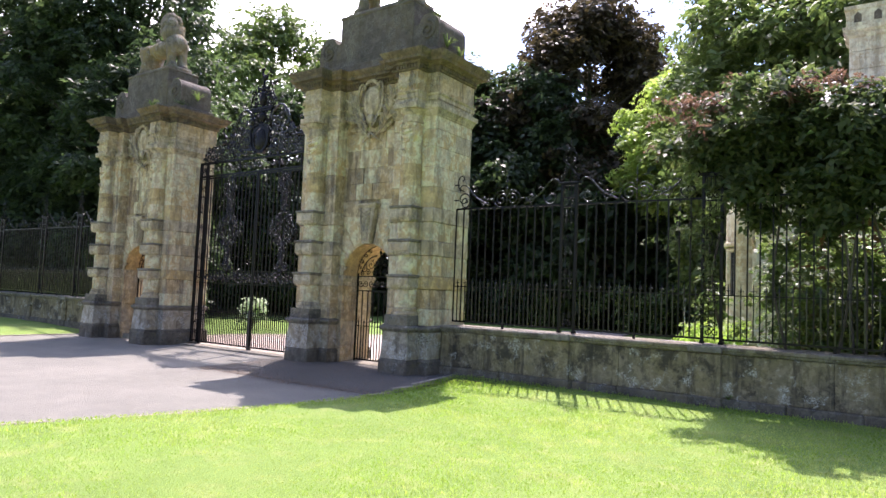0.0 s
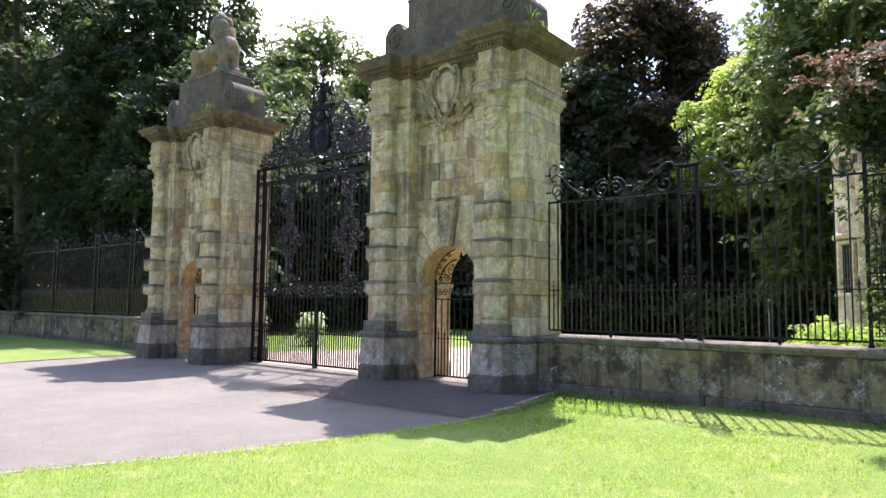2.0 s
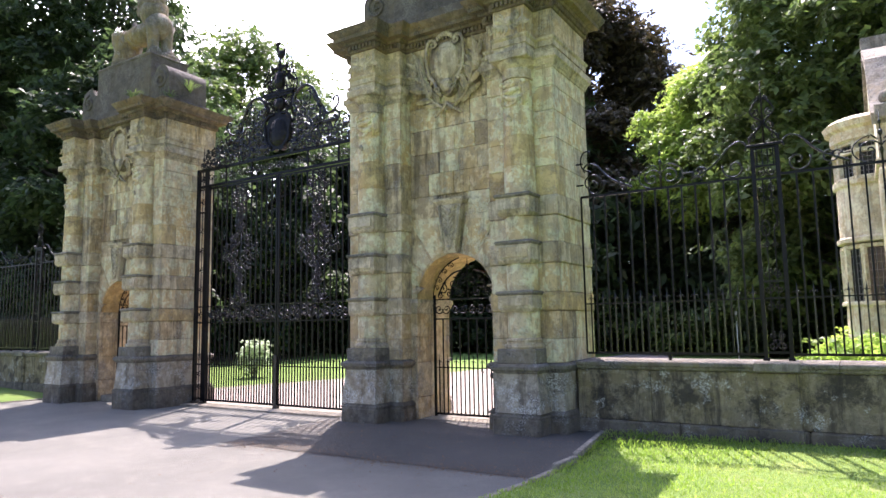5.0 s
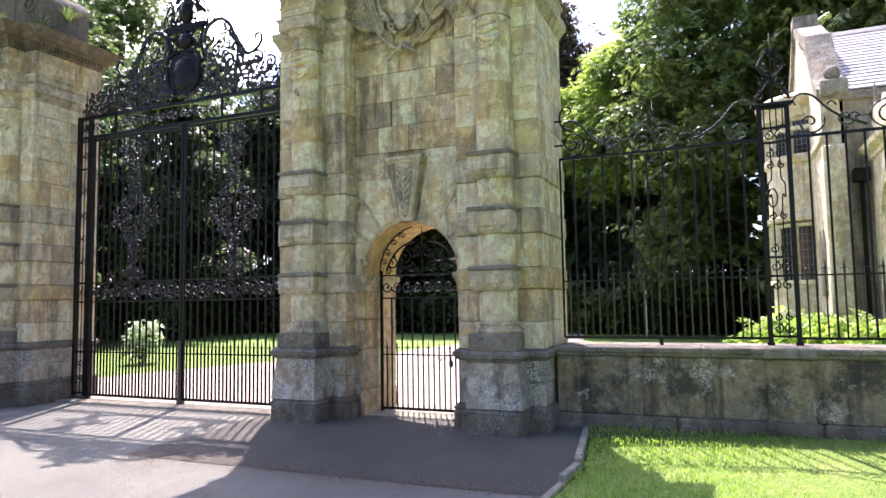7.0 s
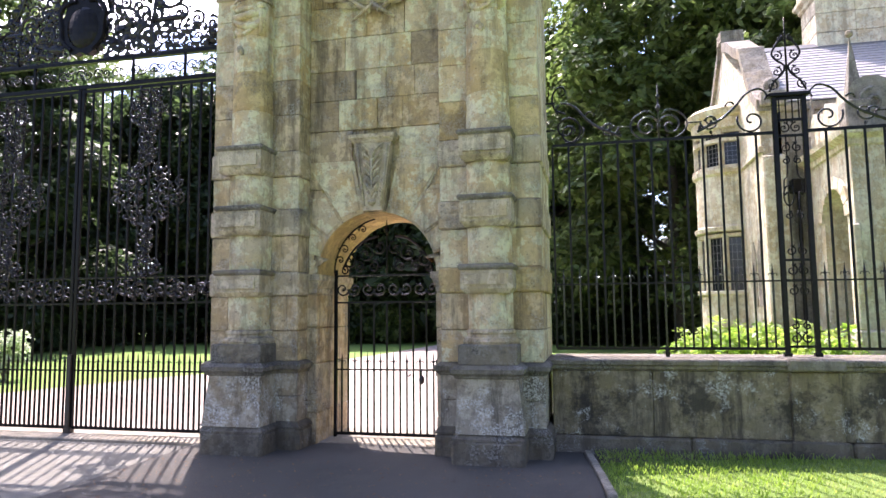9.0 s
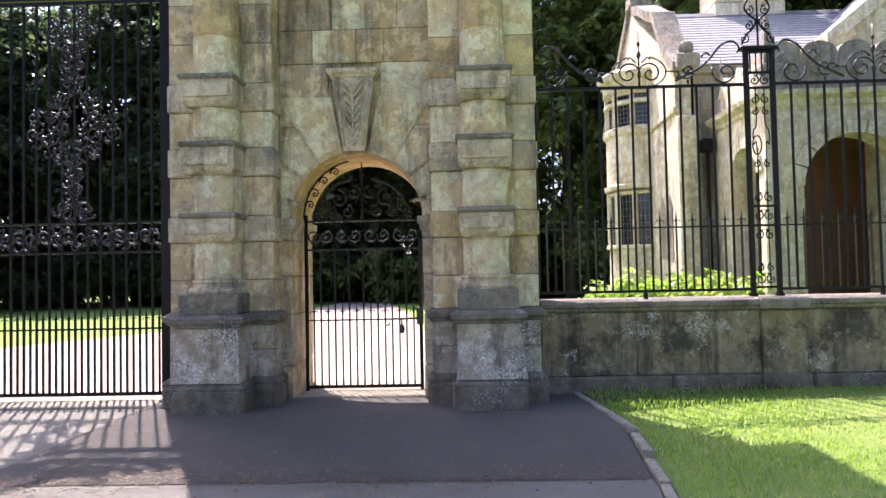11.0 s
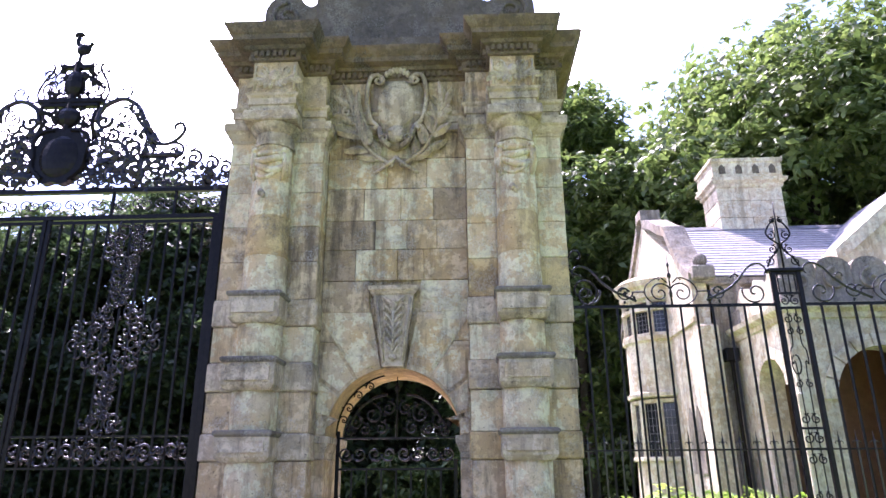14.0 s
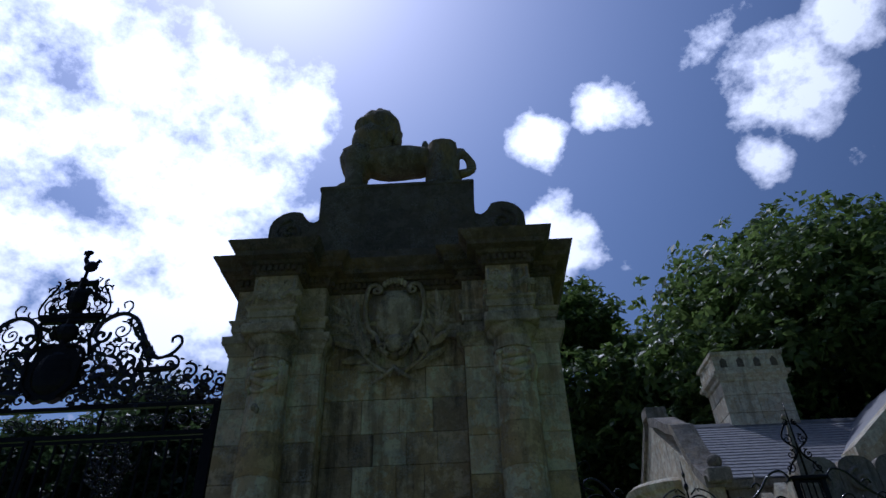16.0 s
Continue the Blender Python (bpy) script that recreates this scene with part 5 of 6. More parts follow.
# ---- statues on the piers ----
def lion(cx, s):
    """A standing stone lion with a raised head, on a thin slab; it looks to side s."""
    m = Mesh().box(-0.92, 0.92, -0.33, 0.33, 0.0, 0.10, 0.02)
    for y in (-0.17, 0.17):
        for lx, w in ((0.62, 0.16), (-0.60, 0.19)):
            m.lathe(s * lx, y, [(w * 0.95, 0.08), (w * 0.8, 0.22), (w * 0.72, 0.38), (w * 0.95, 0.58), (w * 1.1, 0.75)], 12)
            m.ball(s * (lx + 0.08), y, 0.14, 0.17, 0.13, 0.09)
    m.ball(s * 0.02, 0, 0.68, 0.72, 0.27, 0.21, 20, 12)
    m.ball(s * 0.60, 0, 0.72, 0.26, 0.29, 0.28, 16, 10)
    m.ball(-s * 0.58, 0, 0.62, 0.27, 0.28, 0.27, 16, 10)
    m.ball(-s * 0.60, 0, 0.35, 0.25, 0.27, 0.28, 14, 10)
    m.ball(s * 0.40, -0.02, 1.02, 0.30, 0.30, 0.34, 16, 12)
    m.ball(s * 0.30, -0.03, 1.28, 0.30, 0.28, 0.27, 16, 12)
    m.ball(s * 0.50, -0.12, 1.25, 0.17, 0.17, 0.15, 12, 8)
    rng = random.Random(4)
    for _ in range(46):
        a, b = rng.uniform(0, 6.28), rng.uniform(-0.9, 1.2)
        m.ball(s * (0.32 + 0.27 * math.cos(a) * math.cos(b)), 0.26 * math.sin(a) * math.cos(b), 1.16 + 0.33 * math.sin(b), 0.085, 0.085, 0.11, 7, 5)
    m.tube([(-s * 0.78, 0, 0.66), (-s * 0.86, 0, 0.82), (-s * 0.70, 0.03, 0.86), (-s * 0.56, 0.05, 0.92)], 0.055, 8, 0.8)
    m.tube([(-s * 0.82, 0, 0.42), (-s * 0.98, 0, 0.50), (-s * 0.98, 0, 0.68), (-s * 0.84, 0, 0.78)], 0.06, 8)
    m.ball(-s * 0.35, 0, 0.92, 0.06, 0.06, 0.12, 8, 6)
    m.v = [(x + 0.03 * noise.noise((x * 5, y * 5, z * 5)), y + 0.03 * noise.noise((x * 5 + 9, y * 5, z * 5)), z + 0.025 * noise.noise((x * 5, y * 5 + 7, z * 5)) * min(1, z * 4)) for x, y, z in m.v]
    o = obj("lion_statue", m, stone_statue, True)
    o.location = (cx, 10.55, 7.43)
    o.scale = (1, 1, 1.12)
    return tagged(o, "weathered stone lion standing on top of the gate pier", "statue", "pair of lions")


lion(PIER_X, -1)
lion(2 * GATE_X - PIER_X, 1)


# ---- gate lodge ----
def arch_wall(m, u0, u1, z0, z1, c, r, spring, a0, a1, along):
    """A wall with one round-headed opening, as a thick slab; along: 'x' or 'y'."""
    hole = [(c + r, z0)] + [(c + r * math.cos(radians(t)), spring + r * math.sin(radians(t))) for t in range(0, 181, 10)] + [(c - r, z0)]
    poly = [(u0, z0), (u0, z1), (u1, z1), (u1, z0)] + hole
    (m.prism if along == "x" else m.prism_x)(poly, a0, a1)
    return m


def window(parent, cx, cy, ang, w, z0, z1, lights=2):
    """A stone-mullioned casement: dark leaded panes behind frames; it stands at an angle about z."""
    e = new("window")
    e.parent = parent
    e.matrix_basis = pose(cx, cy, 0, 0, 0, ang)
    tagged(e, "leaded casement in a stone surround")
    part("window_frame", Mesh().box(-w / 2 - 0.09, -w / 2, -0.05, 0.05, z0 - 0.08, z1 + 0.08, 0.01).box(w / 2, w / 2 + 0.09, -0.05, 0.05, z0 - 0.08, z1 + 0.08, 0.01)
         .box(-w / 2, w / 2, -0.05, 0.05, z1, z1 + 0.08, 0.01), stone_lodge, e)
    part("window_sill", Mesh().box(-w / 2 - 0.1, w / 2 + 0.1, -0.09, 0.05, z0 - 0.09, z0, 0.015), stone_lodge, e)
    for i in range(lights):
        a, b = -w / 2 + w * i / lights, -w / 2 + w * (i + 1) / lights
        part("pane", Mesh().box(a + 0.02, b - 0.02, 0.012, 0.02, z0 + 0.02, z1 - 0.02), glass_m, e)
        if i:
            part("mullion", Mesh().box(a - 0.04, a + 0.04, -0.03, 0.04, z0, z1, 0.01), stone_lodge, e)
        lm = Mesh()
        for k in range(1, 4):
            x = a + (b - a) * k / 4
            lm.box(x - 0.004, x + 0.004, 0.002, 0.014, z0 + 0.02, z1 - 0.02)
        for k in range(1, 7):
            z = z0 + (z1 - z0) * k / 7
            lm.box(a + 0.02, b - 0.02, 0.002, 0.014, z - 0.004, z + 0.004)
        tagged(part("leading", lm, lead, e), kind="stuff")
    return e


def lodge():
    e = thing("gate_lodge", "sunlit pale stone gate lodge with slate roof and arched porch", "house")
    e.location, e.scale = (0.756, -0.324, -0.126), (1.09, 1.09, 1.09)
    GX, FY, RY, EZ, RZ = -4.0, 16.4, 19.4, 5.15, 7.25
    # gable end wall
    g = Mesh().prism_x([(FY, -0.1), (22.4, -0.1), (22.4, EZ), (RY, RZ + 0.12), (FY, EZ)], GX, GX + 0.35)
    part("gable_wall", g, stone_lodge, e, "pale ashlar gable end")
    cop = Mesh()
    pts = [(FY - 0.12, EZ + 0.10), (FY + 0.35, EZ + 0.45), (FY + 0.75, EZ + 0.95), (FY + 1.15, EZ + 1.55), (FY + 1.55, EZ + 1.72), (FY + 2.3, EZ + 2.15), (RY - 0.25, RZ + 0.20), (RY - 0.22, RZ + 0.50), (RY + 0.22, RZ + 0.50), (RY + 0.25, RZ + 0.20), (22.5, EZ + 0.1)]
    low = [(y, z - 0.22) for y, z in pts]
    cop.prism_x(pts + low[::-1], GX - 0.07, GX + 0.42)
    part("gable_coping", cop, stone_lodge_shaded, e, "curved weathered gable coping")
    part("kneeler_ball", Mesh().ball(GX + 0.2, FY - 0.1, EZ + 0.36, 0.14, 0.14, 0.14, 14, 10).box(GX - 0.02, GX + 0.42, FY - 0.26, FY + 0.12, EZ - 0.05, EZ + 0.23, 0.03), stone_lodge_shaded, e, smooth=False)
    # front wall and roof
    # the front wall's shade is put into its grey colour
    part("front_wall", Mesh().box(GX + 0.3, 5.0, FY, FY + 0.35, -0.1, EZ), stone_lodge_shaded, e)
    part("back_wall", Mesh().box(GX, 5.0, 22.1, 22.4, -0.1, EZ), stone_lodge, e)
    part("eaves_course", Mesh().box(GX + 0.3, 5.0, FY - 0.1, FY + 0.1, EZ - 0.14, EZ + 0.02, 0.02), stone_lodge_shaded, e)
    roof = new("roof")
    roof.parent = e
    tagged(roof, "blue-grey slate roof in thin courses")
    n = 19
    slope = math.hypot(RY - FY + 0.12, RZ - EZ)
    for side in (1, -1):
        sl = Mesh()
        for k in range(n):
            u0, u1 = k / n, (k + 1.15) / n
            y0, z0 = FY - 0.12 + (RY - FY + 0.12) * u0, EZ + 0.02 + (RZ - EZ) * u0
            y1, z1 = FY - 0.12 + (RY - FY + 0.12) * min(u1, 1), EZ + 0.02 + (RZ - EZ) * min(u1, 1)
            x = GX + 0.36 - (0.12 if k % 2 else 0)
            while x < 4.9:
                w = 0.24 + 0.05 * random.random()
                lift = 0.022 + 0.006 * random.random()
                a = max(x, GX + 0.36)
                q = lambda y: y if side > 0 else 2 * RY - y
                sl.add([(a + 0.003, q(y0), z0 + lift), (x + w, q(y0), z0 + lift), (x + w, q(y1), z1 + 0.004), (a + 0.003, q(y1), z1 + 0.004), (a + 0.003, q(y0), z0), (x + w, q(y0), z0)],
                       [(0, 1, 2, 3), (4, 5, 1, 0)])
                x += w + 0.004
        o = part("slating", sl, slate, roof)
        tagged(o, "thin slates", kind="stuff")
    part("ridge", Mesh().prism_x([(RY - 0.14, RZ - 0.04), (RY, RZ + 0.09), (RY + 0.14, RZ - 0.04)], GX + 0.36, 5.0), lead, roof)
    ch = new("chimney")
    ch.parent = e
    tagged(ch, "square ashlar chimney with a pierced cap")
    zc = [6.6, 7.1, 7.55, 8.0, 8.35]
    for z0, z1 in zip(zc, zc[1:]):
        for a, b in ((-2.05, -1.25), (-1.245, -0.42)):
            part("chimney_stone", Mesh().box(a, b, 19.3, 20.3, z0, z1 - 0.006, 0.012), stone_lodge, ch)
    part("chimney_cornice", Mesh().sweep([(-2.05, 19.3), (-0.42, 19.3), (-0.42, 20.3), (-2.05, 20.3)], [(0.0, 8.34), (0.04, 8.38), (0.05, 8.45), (0.13, 8.52), (0.14, 8.60), (0.06, 8.62), (0.06, 9.02), (0.10, 9.05), (0.10, 9.14), (0.0, 9.16)]), stone_lodge, ch)
    for i in range(4):
        x = -1.86 + 0.42 * i
        # no hole is cut; a dark solid shape paints the opening's shade
        part("cap_opening", Mesh().prism([(x - 0.08, 8.72), (x + 0.08, 8.72), (x + 0.08, 8.9), (x, 8.98), (x - 0.08, 8.9)], 19.225, 19.26), stone_base, ch)
    # round bay on the gable end
    bay = new("bay_window")
    bay.parent = e
    tagged(bay, "two-storey round bay with leaded windows")
    BX, BY, BR = GX + 0.05, 18.9, 0.82

    def ringed(name, prof, mat):
        smooth_round(part(name, Mesh().lathe(BX, BY, prof, 28, 90, 270), mat, bay), 30)

    ringed("bay_base", [(BR + 0.05, -0.1), (BR + 0.05, 0.9), (BR, 0.95), (BR - 0.02, 1.75)], stone_lodge)
    ringed("bay_apron", [(BR - 0.02, 3.06), (BR + 0.06, 3.08), (BR + 0.07, 3.16), (BR, 3.2), (BR, 4.25), (BR + 0.06, 4.3), (BR + 0.07, 4.38), (BR, 4.40)], stone_lodge)
    ringed("bay_cornice", [(BR - 0.02, 5.22), (BR + 0.05, 5.26), (BR + 0.05, 5.46), (BR + 0.14, 5.52), (BR + 0.18, 5.64), (BR + 0.05, 5.74), (0.1, 5.95)], stone_lodge)
    ringed("bay_transom", [(BR - 0.05, 4.95), (BR + 0.03, 4.96), (BR + 0.03, 5.04), (BR - 0.05, 5.05)], stone_lodge)
    ringed("bay_core", [(BR - 0.25, 1.7), (BR - 0.25, 5.3)], stone_base)
    for ang in (255, 223, 191, 159, 127):
        cx, cy = BX + (BR - 0.07) * math.cos(radians(ang)), BY + (BR - 0.07) * math.sin(radians(ang))
        for z0, z1 in ((1.84, 2.95), (4.46, 5.16)):
            window(bay, cx, cy, ang + 90, 0.36, z0, z1, 1)
    # string course and downpipe
    part("string_course", Mesh().box(GX - 0.06, GX + 0.1, FY - 0.05, 18.2, 4.28, 4.40, 0.015), stone_lodge, e)
    dp = Mesh().tube([(GX + 0.55, FY - 0.09, 0.0), (GX + 0.55, FY - 0.09, 3.5)], 0.035, 10).box(GX + 0.42, GX + 0.68, FY - 0.2, FY, 3.5, 3.75, 0.02)
    part("downpipe", dp, iron, e, "black cast-iron downpipe with a hopper")
    part("corner_buttress", Mesh().box(GX - 0.03, GX + 0.35, FY - 0.22, FY + 0.02, -0.1, 4.2, 0.03), stone_lodge, e)
    for i, y in enumerate((16.9, 17.35)):
        arch = [(y - 0.16, 1.5), (y + 0.16, 1.5), (y + 0.16, 2.5), (y, 2.75), (y - 0.16, 2.5)]
        # a proud grey panel; the colour gives the shade of the recess
        part("niche", Mesh().prism_x(arch, GX - 0.02, GX + 0.01), stone_lodge_shaded, e)
    # porch
    p = new("porch")
    p.parent = e
    tagged(p, "arched stone porch with a scalloped parapet")
    PX, PY, PZ = -3.28, 14.3, 3.86
    side = arch_wall(Mesh(), PY, FY, -0.1, PZ, 15.1, 0.50, 2.85, PX, PX + 0.4, "y")
    part("porch_side", side, stone_lodge, p, "sunlit porch wall")
    fr = arch_wall(Mesh(), PX + 0.4, -0.6, -0.1, PZ, -1.86, 0.84, 2.58, PY, PY + 0.4, "x")
    part("porch_front", fr, stone_lodge, p)
    for u, r, sp, al, pos in ((15.1, 0.50, 2.85, "y", PX - 0.04), (-1.86, 0.84, 2.58, "x", PY - 0.04)):
        for k in range(9):
            a0, a1 = 180 * k / 9 + 1, 180 * (k + 1) / 9 - 1
            poly = [(u + rr * math.cos(radians(a)), sp + rr * math.sin(radians(a))) for rr, a in ((r, a0), (r, (a0 + a1) / 2), (r, a1), (r + 0.2, a1), (r + 0.2, a0))]
            mm = Mesh()
            (mm.prism if al == "x" else mm.prism_x)(poly, pos, pos + 0.1)
            part("arch_stone", mm, stone_lodge, p)
    part("porch_cornice", Mesh().sweep([(PX, PY), (4.0, PY), (4.0, FY), (PX, FY)], [(0.0, PZ), (0.04, PZ + 0.02), (0.05, PZ + 0.1), (0.16, PZ + 0.16), (0.18, PZ + 0.24), (0.0, PZ + 0.28)]), stone_lodge, p)
    for k in range(8):
        x0 = PX + 0.05 + 0.58 * k
        prof = [(x0, PZ + 0.26), (x0 + 0.57, PZ + 0.26), (x0 + 0.57, PZ + 0.86)] + [(x0 + 0.285 + 0.285 * math.cos(radians(a)), PZ + 0.86 + 0.2 * math.sin(radians(a))) for a in range(15, 166, 15)] + [(x0, PZ + 0.86)]
        # front scallops take the shaded grey, the sunlit side ones stay pale
        part("parapet_scallop", Mesh().prism(prof, PY + 0.02, PY + 0.2), stone_lodge_shaded, p)
        part("parapet_scroll", Mesh().tube(spiral(x0 + 0.285, PZ + 0.66, 0.2, 1.3, 90, 1, PY), 0.03, 6), stone_lodge_shaded, p, smooth=True)
    for k in range(3):
        y0 = PY + 0.1 + 0.62 * k
        prof = [(y0, PZ + 0.26), (y0 + 0.6, PZ + 0.26), (y0 + 0.6, PZ + 0.62), (y0 + 0.3, PZ + 0.95), (y0, PZ + 0.62)]
        part("parapet_scallop", Mesh().prism_x(prof, PX + 0.02, PX + 0.2), stone_lodge, p)
    ob = Mesh().box(PX - 0.04, PX + 0.3, PY - 0.04, PY + 0.3, PZ + 0.26, PZ + 0.7, 0.02)
    ob.add([(PX + 0.02, PY + 0.02, PZ + 0.7), (PX + 0.24, PY + 0.02, PZ + 0.7), (PX + 0.24, PY + 0.24, PZ + 0.7), (PX + 0.02, PY + 0.24, PZ + 0.7), (PX + 0.13, PY + 0.13, PZ + 1.75)], [(0, 1, 4), (1, 2, 4), (2, 3, 4), (3, 0, 4)]).ball(PX + 0.13, PY + 0.13, PZ + 1.76, 0.06, 0.06, 0.06, 8, 6)
    part("obelisk", ob, stone_lodge_shaded, p)
    ob2 = Mesh().box(PX - 0.02, PX + 0.22, FY - 0.3, FY - 0.02, PZ + 0.26, PZ + 0.6, 0.02)
    ob2.add([(PX + 0.02, FY - 0.26, PZ + 0.6), (PX + 0.18, FY - 0.26, PZ + 0.6), (PX + 0.18, FY - 0.08, PZ + 0.6), (PX + 0.02, FY - 0.08, PZ + 0.6), (PX + 0.1, FY - 0.17, PZ + 1.45)], [(0, 1, 4), (1, 2, 4), (2, 3, 4), (3, 0, 4)])
    part("obelisk", ob2, stone_lodge_shaded, p)
    part("porch_pier", Mesh().box(PX - 0.07, PX + 0.4, PY - 0.07, PY + 0.3, -0.1, 1.15, 0.03).box(PX - 0.05, PX + 0.06, PY - 0.05, PY + 0.16, 1.15, 2.7, 0.02), stone_lodge, p)
    part("porch_back", Mesh().box(PX + 0.4, 4.0, FY - 0.06, FY - 0.004, -0.1, PZ), dark_wood, p, "brown boarded back of the porch")
    part("porch_roof", Mesh().box(PX + 0.1, 4.0, PY + 0.1, FY, PZ + 0.1, PZ + 0.2), lead, p)
    part("porch_floor", Mesh().box(PX, 4.0, PY - 0.3, FY, -0.05, 0.12, 0.02), kerb_stone, p)
    # front gable of the cross wing
    wing = new("cross_wing")
    wing.parent = e
    tagged(wing, "gabled cross wing with pale coping")
    GY, AX, AZ = 15.5, 1.35, 7.75
    part("wing_wall", Mesh().prism([(-0.8, -0.1), (3.6, -0.1), (3.6, 5.7), (AX, AZ - 0.3), (-1.5, 5.3), (-0.8, 4.0)], GY, GY + 0.35), stone_lodge, wing)
    for s in (-1, 1):
        prof = [(AX, AZ + 0.05), (AX + s * 3.0, AZ - 2.35), (AX + s * 3.0, AZ - 2.62), (AX, AZ - 0.28)]
        part("gable_coping", Mesh().prism(prof if s < 0 else prof[::-1], GY - 0.12, GY + 0.42), stone_lodge, wing, "broad pale coping")
        pr = [(AX, AZ - 0.1), (AX + s * 2.8, AZ - 2.4), (AX + s * 2.8, AZ - 2.5), (AX, AZ - 0.25)]
        part("wing_roof", Mesh().prism(pr if s < 0 else pr[::-1], GY + 0.4, RY), slate, wing)
    return e


lodge()

# white marker post on the park lawn
mp = thing("marker_post", "thin white post standing on the park lawn", "post", at=(-8.45, 31.0, 0))
white_paint = plain("white_paint", (0.72, 0.72, 0.70), (0.8, 0.8, 0.78), 0.5, 8)
part("shaft", Mesh().box(-0.02, 0.02, -0.02, 0.02, -0.05, 1.7, 0.004), white_paint, mp)
part("head", Mesh().box(-0.05, 0.05, -0.03, 0.03, 1.7, 1.85, 0.01), white_paint, mp)


# ---- trees ----
def leaf_cloud(rng, centres, radii, count, size, squash=0.75, shell=0.55):
    """Leaves gathered in drooping flat sprays on uneven clumps; lit shelves with dark gaps between them."""
    per = 14
    ns = max(1, count // per)
    w = np.array(radii) ** 2
    idx = rng.choice(len(centres), ns, p=w / w.sum())
    d = rng.normal(size=(ns, 3))
    d /= np.linalg.norm(d, axis=1)[:, None]
    r = np.array(radii)[idx] * (shell + (1 - shell) * rng.random(ns) ** 0.5) * (1 + 0.20 * rng.normal(size=ns))
    r *= np.where(rng.random(ns) < 0.2, 0.45, 1.0)
    p = np.array(centres)[idx] + d * r[:, None] * np.array([1, 1, squash])
    up = d * 0.55 + rng.normal(size=(ns, 3)) * 0.28 + np.array([0, 0, 0.75])
    up /= np.linalg.norm(up, axis=1)[:, None]
    a = np.cross(up, rng.normal(size=(ns, 3)))
    a /= np.linalg.norm(a, axis=1)[:, None] + 1e-9
    b = np.cross(up, a)
    p, up, a, b = (np.repeat(q, per, 0) for q in (p, up, a, b))
    n = ns * per
    th, rad = rng.uniform(0, 6.283, n), rng.random(n) ** 0.6
    reach = size * 2.9 * (0.7 + 0.6 * np.repeat(rng.random(ns), per))
    p = p + (a * np.cos(th)[:, None] + b * np.sin(th)[:, None]) * (rad * reach)[:, None]
    p = p + up * (rng.normal(size=n) * size * 0.35)[:, None] - np.array([0, 0, 1.0]) * (rad ** 2 * reach * 0.35)[:, None]
    nrm = up + rng.normal(size=(n, 3)) * 0.38
    nrm /= np.linalg.norm(nrm, axis=1)[:, None]
    a = np.cross(nrm, rng.normal(size=(n, 3)))
    a /= np.linalg.norm(a, axis=1)[:, None] + 1e-9
    b = np.cross(nrm, a)
    s = size * (0.6 + 0.8 * rng.random(n))[:, None]
    droop = np.array([0, 0, -0.25]) * s
    q = np.stack([p - a * s, p + b * s * 0.5 + nrm * s * 0.12, p + a * s + droop, p - b * s * 0.5 + nrm * s * 0.12], 1)
    return q.reshape(-1, 3)


def quads(name, verts, mat):
    n = len(verts) // 4
    me = bpy.data.meshes.new(name)
    me.vertices.add(4 * n)
    me.vertices.foreach_set("co", verts.astype(np.float32).ravel())
    me.loops.add(4 * n)
    me.loops.foreach_set("vertex_index", np.arange(4 * n, dtype=np.int32))
    me.polygons.add(n)
    me.polygons.foreach_set("loop_start", np.arange(0, 4 * n, 4, dtype=np.int32))
    me.polygons.foreach_set("loop_total", np.full(n, 4, dtype=np.int32))
    me.update(calc_edges=True)
    me.materials.append(mat)
    return me


def tree(name, label, x, y, h, r, mat, seed, leaves=26000, size=0.2, low=0.18, clumps=46, peak=1.0):
    rng = np.random.default_rng(seed)
    e = thing(name, label, "tree", at=(x, y, 0))
    centres, radii = [], []
    trunk = Mesh()
    lean = rng.normal(size=2) * 0.03 * h
    trunk.tube([(0, 0, -0.1), (lean[0] * 0.2, lean[1] * 0.2, h * 0.2), (lean[0] * 0.6, lean[1] * 0.6, h * 0.5), (lean[0], lean[1], h * 0.85)], 0.018 * h, 10, 0.2)
    for i in range(clumps):
        u = (i + rng.random()) / clumps
        z = h * (low + (1 - low) * u * 0.94)
        prof = (math.sin(math.pi * min(1.0, (0.16 + 0.84 * u)) ** peak)) ** 0.6 if peak != 0 else (1.05 - u)
        rad = r * max(0.12, prof) * (0.45 + 0.55 * rng.random() ** 0.5)
        an = i * 2.39996 + rng.normal() * 0.4
        c = (lean[0] * u + rad * math.cos(an), lean[1] * u + rad * math.sin(an), z)
        centres.append(c)
        radii.append(r * (0.20 + 0.17 * rng.random()))
        if i % 3 == 0:
            z0 = max(h * 0.15, z - rad * 0.6)
            trunk.tube([(lean[0] * z0 / h, lean[1] * z0 / h, z0), (c[0] * 0.55, c[1] * 0.55, z0 + (z - z0) * 0.6), c], 0.007 * h, 6, 0.3)
    part("trunk", trunk, bark, e, smooth=True)
    o = new("crown", quads("crown", leaf_cloud(rng, centres, radii, leaves, size), mat))
    o.parent = e
    return e


# only the sunlit upper crown, with the sun put into its leaf colour
tree("lime_tree", "light green lime tree behind the railings, leaves coloured as sunlit", -9.4, 34.8, 14.2, 3.3, leaf_sunlit, 1, 60000, 0.12, 0.46, 54)
# added dark foliage that gives the shade below that crown
tree("yew_tree", "low dark foliage for the shade under the lime tree", -8.0, 37.5, 8.5, 3.0, leaf_dark, 15, 24000, 0.12, 0.03)
tree("copper_beech_tree", "dark copper beech with brownish foliage", -18.2, 42.5, 22.5, 7.4, leaf_copper, 2, 110000, 0.19, 0.05, 84)
